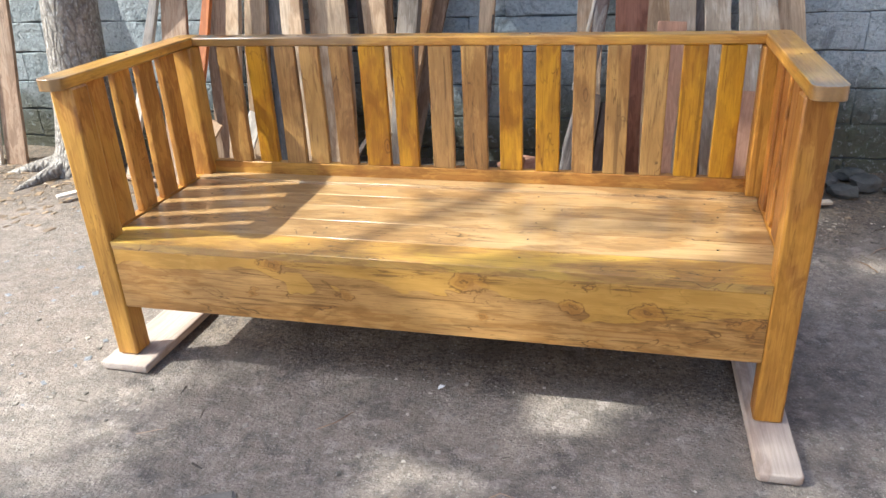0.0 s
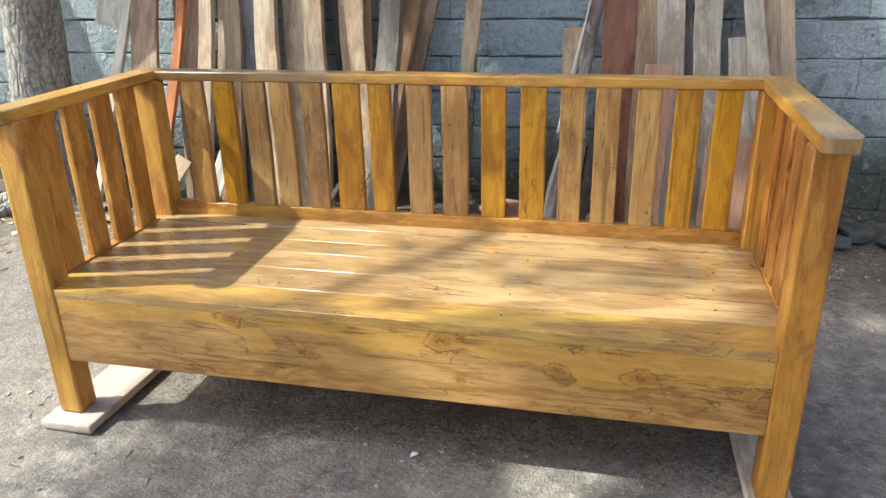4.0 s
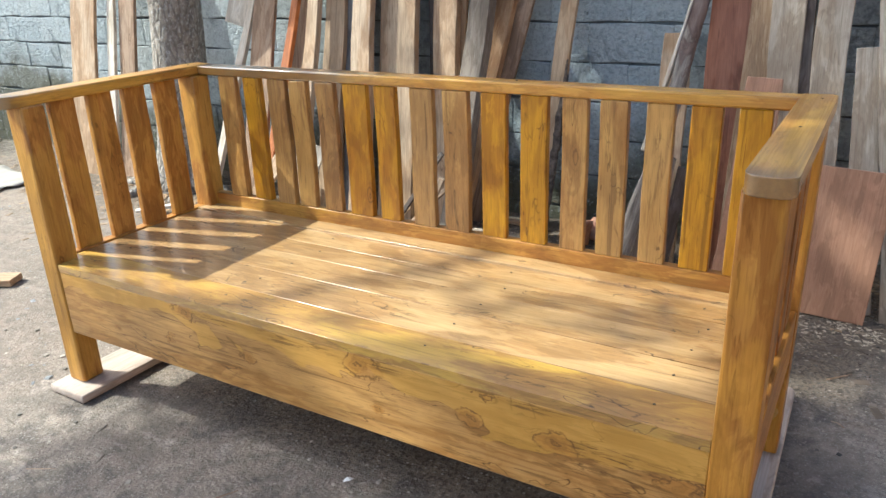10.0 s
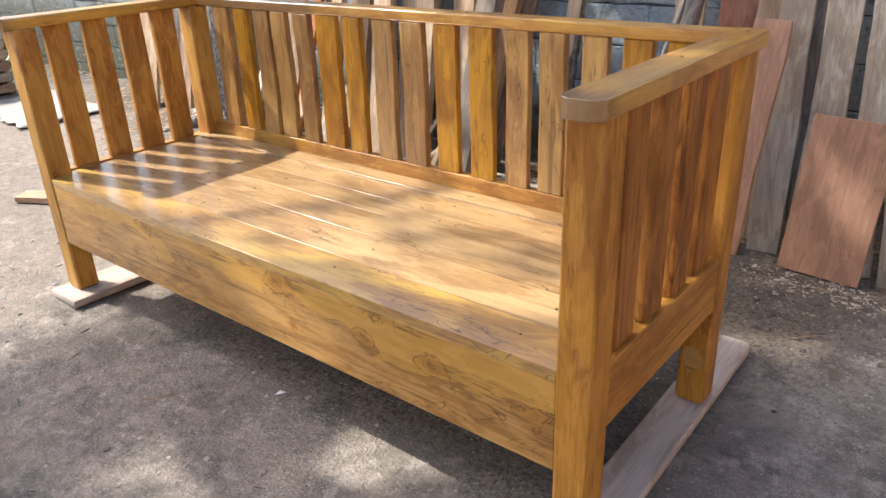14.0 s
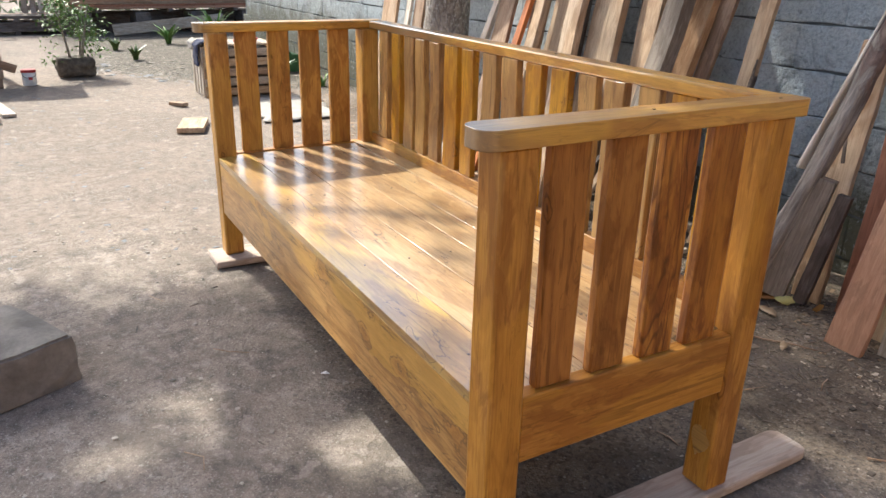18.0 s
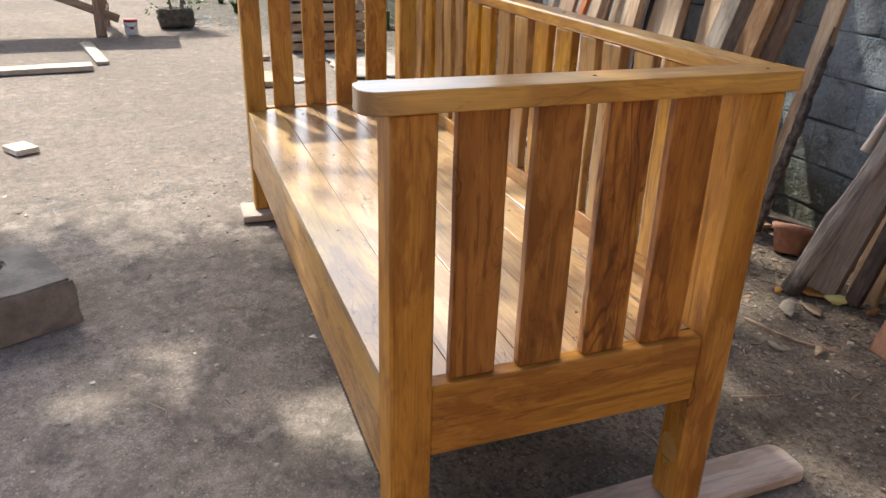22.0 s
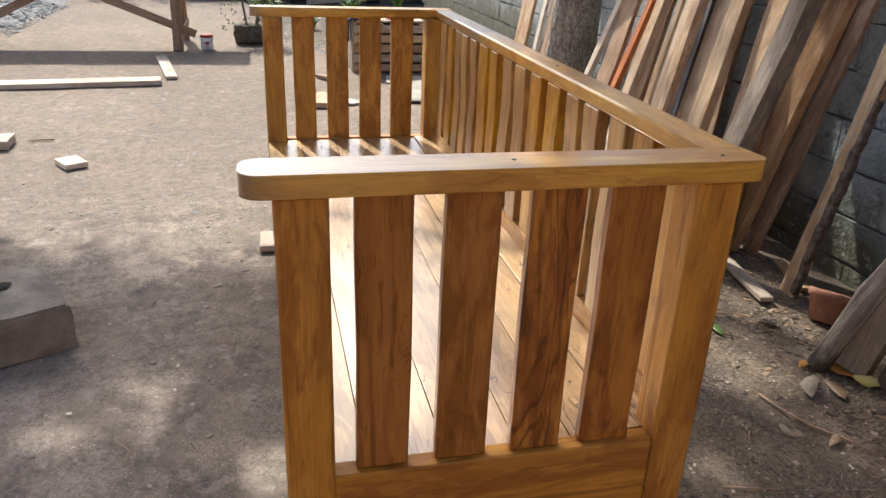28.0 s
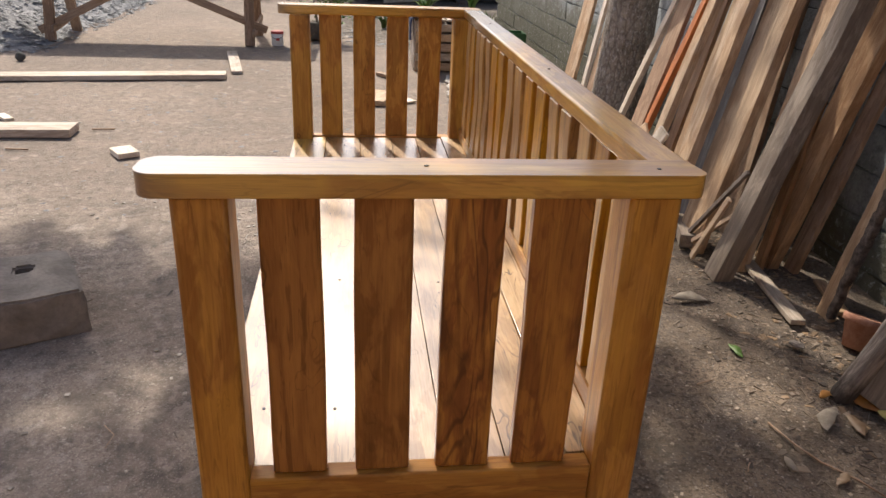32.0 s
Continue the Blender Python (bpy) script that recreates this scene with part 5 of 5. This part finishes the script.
def build_crates():
    c = thing("wooden_crate", "stack of slatted grey-brown wooden crates with a cloth on top", "crate", (-5.88, 3.03, 0))
    mat = LUMBER["tan"]
    lx, ly, h = 0.40, 0.66, 0.46
    for sx in (-1, 1):
        for sy in (-1, 1):
            timber("corner_post", c, mat, sx * lx / 2 - .02, sx * lx / 2 + .02, sy * ly / 2 - .02, sy * ly / 2 + .02, 0, h, "z", seed=1)
    for i in range(5):
        z = 0.015 + i * 0.089
        for sx in (-1, 1):
            timber("slat", c, LUMBER[("tan", "grey", "brown")[i % 3]], sx * (lx / 2 + .028) - .008, sx * (lx / 2 + .028) + .008, -ly / 2 - .02, ly / 2 + .02, z, z + 0.068, "y", seed=i, wob=.001)
        for sy in (1,):
            timber("slat", c, LUMBER[("grey", "tan", "brown")[i % 3]], -lx / 2 - .02, lx / 2 + .02, sy * (ly / 2 + .028) - .008, sy * (ly / 2 + .028) + .008, z, z + 0.068, "x", seed=i, wob=.001)
    for k in range(4):
        x = -lx / 2 + 0.03 + k * 0.115
        timber("slat", c, LUMBER["dusty"], x - .032, x + .032, -ly / 2 - .036, -ly / 2 - .020, 0.01, h, "z", seed=k + 20, wob=.001)
    for k in range(5):
        y = -ly / 2 + 0.065 + k * 0.132
        timber("lid_board", c, LUMBER["grey"], -lx / 2 - .02, lx / 2 + .02, y - .06, y + .06, h + .001, h + .018, "x", seed=k)
    # dark block that fills the inside behind the slats
    timber("inner_panel", c, LUMBER["dark"], -lx / 2 + .03, lx / 2 - .03, -ly / 2 + .03, ly / 2 - .03, 0.02, h - .03, "y")
    def cloth(mat2, label, x, y, wx, top, drop, seed):
        """A cloth that lies on the lid and hangs over the crate's edge on the -y side."""
        bm = bmesh.new()
        n, m = 9, 16
        rows = []
        for j in range(m + 1):
            d = (top + drop) * j / m
            row = []
            for i in range(n + 1):
                u = wx * (i / n - 0.5) * (1 + 0.15 * noise.noise((j * 0.4, 2, seed)))
                fold = 0.022 * noise.noise((i * 0.75, j * 0.35, seed)) + 0.012
                if d < top:
                    row.append(bm.verts.new((x + u, y + (top - d), h + 0.026 + abs(fold))))
                else:
                    row.append(bm.verts.new((x + u, y - 0.012 - abs(fold), h + 0.030 - (d - top))))
            rows.append(row)
        for r0, r1 in zip(rows, rows[1:]):
            for k in range(n):
                bm.faces.new((r0[k], r0[k + 1], r1[k + 1], r1[k])).smooth = True
        ob = part("cloth", bm, mat2)
        ob.modifiers.new("thickness", "SOLIDIFY").thickness = 0.008
        tagged(ob, label, "cloth")
    edge = 3.03 - ly / 2 - 0.040
    cloth(BLUE_CLOTH, "crumpled dark blue cloth hanging over the crate's edge", -5.74, edge, 0.17, 0.22, 0.20, 3)
    cloth(WHITE_SACK, "pale cloth lying over the crate's corner", -5.93, edge, 0.18, 0.12, 0.07, 8)

    def heap(mat2, label, x, y, r, seed):
        bm = bmesh.new()
        bmesh.ops.create_icosphere(bm, subdivisions=3, radius=1)
        for v in bm.verts:
            q = v.co.copy()
            k = 1 + 0.45 * noise.noise(q * 1.8 + Vector((seed, 0, 0))) + 0.18 * noise.noise(q * 5)
            v.co = Vector((q.x * r * k, q.y * r * 1.3 * k, max(-0.2, q.z) * r * 0.55 * k))
        for f in bm.faces:
            f.smooth = True
        tagged(part("cloth", bm, mat2, None, "", pose(x, y, h + 0.018 + 0.11 * r)), label, "cloth")
    heap(RED_PAINT, "crumpled red cloth heaped on the crates", -5.80, 3.12, 0.085, 2)


build_crates()

crate2 = thing("plastic_basket", "small dark green plastic basket by the wall", "basket", (-7.1, 3.92, 0))
for sx, sy, w, d in ((0, -.1, .26, .01), (0, .1, .26, .01), (-.13, 0, .01, .19), (.13, 0, .01, .19)):
    timber("side", crate2, GREEN_PLASTIC, sx - w / 2, sx + w / 2, sy - d / 2, sy + d / 2, 0.01, 0.20, "x", bev=0.002)
timber("bottom", crate2, GREEN_PLASTIC, -.13, .13, -.1, .1, 0.0, 0.012, "x", bev=0.002)


def build_stack(at, turn, nx, rows, length, mats, label, w=0.2, th=0.045, lift=0.0):
    st = thing("lumber_stack", label, "lumber", at, turn, "lumber stacks")
    rnd = random.Random(int(abs(at[1]) * 10))
    z = lift
    if lift:
        for x in np.linspace(-length * .42, length * .42, 4):
            timber("support", st, LUMBER["dark"], x - .11, x + .11, -nx * w / 2, nx * w / 2, 0.0, lift - 0.002, "y", seed=int(x * 9 + 40), wob=.006, cuts=6)
        # added dark filler at the rear, standing in for shade below the stack
        timber("support", st, LUMBER["dark"], -length * .48, length * .48, nx * w * 0.30, nx * w * 0.5, 0.0, lift - 0.004, "x", seed=3, wob=.006, cuts=9)
    for r in range(rows):
        if r % (5 if lift else 3) == 0:
            for x in (-length * .35, 0, length * .35):
                timber("spacer", st, LUMBER["dark"], x - .04, x + .04, -nx * w / 2, nx * w / 2, z, z + 0.05, "y", seed=r)
            z += 0.051
        for k in range(nx):
            y = (k - nx / 2 + .5) * w
            o = rnd.uniform(-.12, .12)
            timber("plank", st, LUMBER[mats[rnd.randrange(len(mats))]], -length / 2 + o, length / 2 + o, y - w * .47, y + w * .47, z, z + th, "x", seed=r * 7 + k, wob=.002)
        z += th + 0.002


build_stack((-12.4, 3.55, 0), 95, 3, 12, 3.2, ("red", "rose", "red", "brown"), "stack of reddish sawn lumber raised on dark supports", th=0.036, lift=0.34)
build_stack((-12.6, 1.3, 0), 88, 3, 4, 1.9, ("dark", "brown", "dark"), "low stack of dark weathered lumber at the yard's far side")


def build_slat_panel():
    p = thing("slatted_panel", "panel of upright pale grey slats standing behind dark lumber", "panel", (-13.15, 1.95, 0))
    for k in range(9):
        y = -0.5 + 0.125 * k
        timber("slat", p, LUMBER[("grey", "dusty", "pale")[k % 3]], -0.012, 0.012, y - 0.042, y + 0.042, 0.0, 1.25 + 0.05 * math.sin(k * 2.7), "z", seed=k, wob=0.002)
    for z in (0.35, 0.95):
        timber("rail", p, LUMBER["grey"], -0.042, -0.0125, -0.56, 0.56, z - 0.035, z + 0.035, "y", seed=int(z * 10))


build_slat_panel()
slab("plank", LUMBER["grey"], (-11.65, 2.60, 0.10), (-11.75, 4.35, 0.24), 0.17, 0.04, "pale grey plank propped along the lumber stack", "plank", (1, 0, 0.3), group="planks lying in the yard")


def grass_tuft(at, n, h, seed, mat, label, wide=0.014):
    rng = random.Random(seed)
    bm = bmesh.new()
    for _ in range(n):
        a, lean, hh = rng.uniform(0, 6.28), rng.uniform(0.2, 0.9), h * rng.uniform(0.6, 1.1)
        d, sd = Vector((math.cos(a), math.sin(a), 0)), Vector((-math.sin(a), math.cos(a), 0))
        p = [d * 0.02 + d * (lean * hh * t_ * t_) + Vector((0, 0, hh * t_ * (1 - 0.25 * lean * t_))) for t_ in (0, .4, .75, 1)]
        l = [bm.verts.new(q + sd * wide * k) for q, k in zip(p, (1, .9, .6, .05))]
        r = [bm.verts.new(q - sd * wide * k) for q, k in zip(p, (1, .9, .6, .05))]
        for i in range(3):
            bm.faces.new((l[i], l[i + 1], r[i + 1], r[i]))
    tagged(part("plant", bm, mat, None, "", pose(*at)), label, "plant", "small plants in the yard")


grass_tuft((-10.4, 3.2, 0), 26, 0.34, 1, SHRUB, "spiky green agave-like plant in the yard", 0.03)
grass_tuft((-8.7, 2.5, 0), 22, 0.20, 2, LEAVES, "low green weed in the yard", 0.02)
grass_tuft((-9.8, 2.4, 0), 22, 0.18, 3, LEAVES, "low green weed in the yard", 0.025)
grass_tuft((-8.0, 1.6, 0), 18, 0.16, 4, LEAVES, "low green weed beside the potted shrub", 0.02)
grass_tuft((-6.7, 3.7, 0), 24, 0.24, 5, SHRUB, "low green weed by the wall", 0.016)
grass_tuft((-5.9, 3.9, 0), 20, 0.16, 6, SHRUB, "low green weed by the wall", 0.014)
grass_tuft((-10.9, 4.0, 0), 30, 0.5, 7, SHRUB, "green shrubby plant before the lumber stack", 0.03)
grass_tuft((-8.3, 3.8, 0), 26, 0.3, 8, LEAVES, "green weed by the wall", 0.02)


# ---- loose stuff on the ground ----
def scatter(name, spots, mat, label, category, thick=0.16):
    """Little flat chips, one mesh; spots: x, y, size, turn, tilt."""
    verts, faces = [], []
    for x, y, z, s_, a, el, tip in spots:
        ca, sa = math.cos(a), math.sin(a)
        l, w, t_ = s_, s_ * el, s_ * thick
        k = len(verts)
        for sx, sy, sz in ((-1, -1, 0), (1, -1, 0), (1, 1, 0), (-1, 1, 0), (-.8, -.8, 1), (.9, -.7, 1), (.7, .8, 1), (-.9, .9, 1)):
            lx, ly, lz = sx * l, sy * w, sz * t_ + sx * l * tip
            verts.append((x + lx * ca - ly * sa, y + lx * sa + ly * ca, z + lz))
        faces += [(k, k + 3, k + 2, k + 1), (k + 4, k + 5, k + 6, k + 7), (k, k + 1, k + 5, k + 4), (k + 1, k + 2, k + 6, k + 5), (k + 2, k + 3, k + 7, k + 6), (k + 3, k, k + 4, k + 7)]
    me = bpy.data.meshes.new(name)
    me.from_pydata(verts, [], faces)
    me.materials.append(mat)
    tagged(new(name, me), label, category, kind="stuff")


rs = random.Random(77)


def spots(n, pick, lo, hi, el=(0.15, 0.8)):
    out = []
    while len(out) < n:
        x, y = pick()
        if -1.75 < x < 0.5 and 1.8 < y < 2.6 and rs.random() < 0.5:
            continue
        out.append((x, y, ground_z(x, y) - 0.001, rs.uniform(lo, hi) * rs.choice((0.6, 1, 1, 1.5)), rs.uniform(0, 6.28), rs.uniform(*el), rs.uniform(-0.2, 0.2)))
    return out


scatter("straw_debris", spots(1500, lambda: (rs.gauss(0.1, 1.0), 3.75 - abs(rs.gauss(0, 0.35))), 0.006, 0.020, (0.04, 0.12)), CHIP_DARK, "dull straw, splinters and bark shreds on the dark soil", "debris")
scatter("wood_chips", spots(4200, lambda: (rs.gauss(-0.1, 1.1), 3.75 - abs(rs.gauss(0, 0.50))), 0.0018, 0.0060), CHIP_DARK, "pale wood chips and shavings strewn by the wall", "chips")
scatter("sawdust_chips", spots(1700, lambda: (rs.uniform(-2.4, 1.8), rs.uniform(0.2, 3.2)), 0.0014, 0.0034), CHIP, "small pale chips strewn over the earth", "chips")
scatter("grit", spots(3600, lambda: (rs.uniform(-2.3, 1.5), rs.uniform(0.0, 1.95)), 0.0012, 0.0034, (0.5, 0.95)), GRIT, "loose sandy grit and crumbs on the worn cement", "grit")
scatter("small_stones", spots(900, lambda: (rs.uniform(-2.6, 1.5), rs.uniform(0.0, 2.1)), 0.0025, 0.0060, (0.6, 0.95)), GRIT, "small stones and crumbs of cement on the worn ground", "grit", 0.7)
scatter("fine_splinters", spots(170, lambda: (rs.uniform(-2.2, 1.2), rs.uniform(0.2, 1.9)), 0.006, 0.016, (0.05, 0.12)), CHIP_DARK, "fine dark splinters strewn in front of the bench", "splinters")
scatter("shavings", spots(800, lambda: (rs.gauss(0.58, 0.17), rs.gauss(3.45, 0.06)), 0.003, 0.008), CHIP, "heap of pale shavings at the propped board's foot", "shavings")
scatter("pale_chips", spots(2600, lambda: (rs.uniform(0.5, 1.5), 3.45 - abs(rs.gauss(0, 0.60))), 0.0010, 0.0034, (0.15, 0.6)), CHIP, "small pale chips strewn over the cement beside the bench", "chips")
scatter("shavings", spots(3400, lambda: (rs.gauss(0.68, 0.34), rs.gauss(3.33, 0.12)), 0.0012, 0.0040, (0.12, 0.45)), CHIP_DARK, "dull shavings trodden into the earth round the propped board", "shavings")
scatter("soil_crumbs", spots(5200, lambda: (rs.uniform(-0.6, 1.9), rs.uniform(2.55, 3.95)), 0.0016, 0.0055, (0.5, 0.95)), SOIL_CRUMB, "crumbs of dark soil and grit beside the bench", "soil")
scatter("dead_leaves", spots(140, lambda: (rs.uniform(-0.9, 1.2), 3.80 - abs(rs.gauss(0, 0.42))), 0.010, 0.024, (0.35, 0.6)), BARK_BITS, "dry curled brown leaves strewn on the dark soil", "leaves", 0.10)
scatter("soil_clods", spots(900, lambda: (rs.uniform(-1.3, 0.9), 3.92 - abs(rs.gauss(0, 0.42))), 0.003, 0.008, (0.55, 0.95)), SOIL_CRUMB, "clods of dark soil and small stones beside the bench", "soil", 0.5)
scatter("bark_flakes", spots(300, lambda: (rs.uniform(-1.5, 0.9), 3.85 - abs(rs.gauss(0, 0.30))), 0.005, 0.016, (0.12, 0.5)), BARK_BITS, "flakes of bark and bits of dead leaves by the wall", "debris")
scatter("leaf_litter", spots(1300, lambda: (rs.gauss(-0.4, 1.2), 3.98 - abs(rs.gauss(0, 0.2))), 0.005, 0.015, (0.3, 0.6)), DRY_LEAF, "dry dark leaf litter along the wall's foot", "litter")
scatter("litter_by_tree", spots(1500, lambda: (rs.gauss(-3.5, 0.8), 3.95 - abs(rs.gauss(0, 0.45))), 0.006, 0.022, (0.3, 0.8)), DRY_LEAF, "dry leaf litter round the tree's foot", "litter")
scatter("yard_pebbles", spots(1500, lambda: (rs.uniform(-7.5, -1.8), rs.uniform(-1.5, 3.6)), 0.004, 0.013, (0.4, 0.9)), GRAVEL, "small pebbles and crumbs strewn over the yard", "pebbles")


def beyond_crates():
    x = rs.uniform(-10.5, -5.6)
    return x, min(4.1, max(1.9, 2.0 + 0.75 * (x + 7.6)) + abs(rs.gauss(0, 1.0)))


scatter("far_litter", spots(2200, beyond_crates, 0.008, 0.026, (0.2, 0.7)), DULL_LEAF, "dry leaves and sticks on the dull earth beyond the crates", "litter")
scatter("pale_rubble", spots(60, lambda: (lambda x: (x, 2.05 + 0.75 * max(0, x + 7.6) + rs.gauss(0, 0.08)))(rs.uniform(-8.4, -5.9)), 0.012, 0.035, (0.4, 0.9)), GRAVEL, "pale crumbs of rubble along the edge of the sandy yard", "rubble")
scatter("dark_crumbs", spots(260, lambda: (rs.uniform(-6.5, -1.6), rs.uniform(-1.2, 2.4)), 0.003, 0.011, (0.4, 0.9)), CHIP_DARK, "small dark crumbs strewn over the sandy yard", "crumbs")


def build_gravel():
    verts, faces = [], []
    xs, ys = np.linspace(-13.0, -6.2, 70), np.linspace(-5.0, -0.85, 46)
    for y in ys:
        for x in xs:
            e = min((x + 13.0) / 1.5, (-6.2 - x) / 1.2, (-0.85 - y) / 1.2, 1.0)
            z = 0.42 * smooth(e, 0, 1) * (0.7 + 0.5 * noise.noise((x * .8, y * .8, 2))) + 0.03 * noise.noise((x * 9, y * 9, 6)) * (e > 0.02) - 0.015
            verts.append((x, y, z))
    w = len(xs)
    for j in range(len(ys) - 1):
        for i in range(w - 1):
            faces.append((j * w + i, j * w + i + 1, (j + 1) * w + i + 1, (j + 1) * w + i))
    me = bpy.data.meshes.new("gravel_heap")
    me.from_pydata(verts, [], faces)
    me.materials.append(GRAVEL)
    tagged(new("gravel_heap", me), "low heap of loose grey gravel beside the yard", "gravel", kind="stuff")


build_gravel()
scatter("gravel_stones", [(x, y, 0.42 * smooth(min((x + 13.0) / 1.5, (-6.2 - x) / 1.2, (-0.85 - y) / 1.2, 1.0), 0, 1) * (0.7 + 0.5 * noise.noise((x * .8, y * .8, 2))), rs.uniform(.015, .035), rs.uniform(0, 6), rs.uniform(.5, .9), rs.uniform(-.3, .3))
        for x, y in ((rs.uniform(-11, -6.2), rs.uniform(-3, -0.85)) for _ in range(2200))], GRAVEL, "loose grey stones on the gravel heap", "gravel")


# far side of the yard: low hedge of leaves
def build_hedge():
    h = thing("hedge", "tall dense dark green hedge closing the yard's far side", "hedge", (-15.0, 0, 0))
    rng = np.random.default_rng(9)
    n = 11000
    c = np.stack((rng.normal(0, 0.5, n), rng.uniform(-14, 9, n), rng.uniform(0, 1, n) ** 0.8 * 2.9), 1)
    ob = new("foliage", leaf_mesh("foliage", c, 0.13, LEAVES, 9, 0.2))
    ob.parent = h
    for y in range(-13, 9, 3):
        bm = bmesh.new()
        tube(bm, [(0, y, -0.02), (0.05, y + .1, 1.3), (0, y, 2.7)], [0.07, 0.05, 0.02], 7, 0.1, y + 20)
        part("stem", bm, BARK, h)


build_hedge()


# ---- wall of concrete blocks ----
def build_wall():
    y, course, length = 4.165, 0.187, 0.40
    wall = thing("wall_back", "weathered blue-grey painted concrete block wall with moss", "wall", (0, y, 0), kind="structure")
    x0, x1, rows = -9.6, 5.4, 11
    bm = bmesh.new()
    bmesh.ops.create_cube(bm, size=1)
    bmesh.ops.scale(bm, vec=(x1 - x0, 0.14, rows * course + 0.05), verts=bm.verts)
    bmesh.ops.translate(bm, vec=((x0 + x1) / 2, 0.068, rows * course / 2 - 0.02), verts=bm.verts)
    part("mortar_core", bm, MORTAR, wall)
    rnd = random.Random(2)
    meshes = []
    for v in range(6):
        b2 = board_bm(length - 0.0008, course - 0.009, 0.03, 0.006, 15, 0.0034, v)
        me = bpy.data.meshes.new("block")
        b2.normal_update()
        b2.to_mesh(me)
        b2.free()
        me.materials.append(BLOCK)
        meshes.append(me)
    turn = Matrix.Rotation(radians(90), 4, "X")
    for r in range(rows):
        z = (r + 0.5) * course - 0.098
        for c in range(int((x1 - x0) / length) + 1):
            x = x0 + (c + 0.5 * (r % 2)) * length + 0.1
            if x > x1 - 0.1:
                continue
            ob = new("block", meshes[rnd.randrange(6)])
            ob.parent = wall
            ob.matrix_basis = Matrix.Translation((x, rnd.uniform(-0.002, 0.002), z)) @ turn


build_wall()


# unseen wall added behind the walker to close the yard and bounce warm light
def build_bounce_wall():
    bm = bmesh.new()
    bmesh.ops.create_cube(bm, size=1)
    bmesh.ops.scale(bm, vec=(0.2, 12.0, 3.0), verts=bm.verts)
    ob = part("wall_side", bm, plain_noise("warm_bounce_plaster", (0.42, 0.29, 0.17), (0.50, 0.36, 0.23), 3, 0.9), None, "", pose(5.6, -1.9, 1.48))
    tagged(ob, "plain warm brown wall added unseen, closing the yard and bouncing sunlight", "wall", kind="structure")


build_bounce_wall()
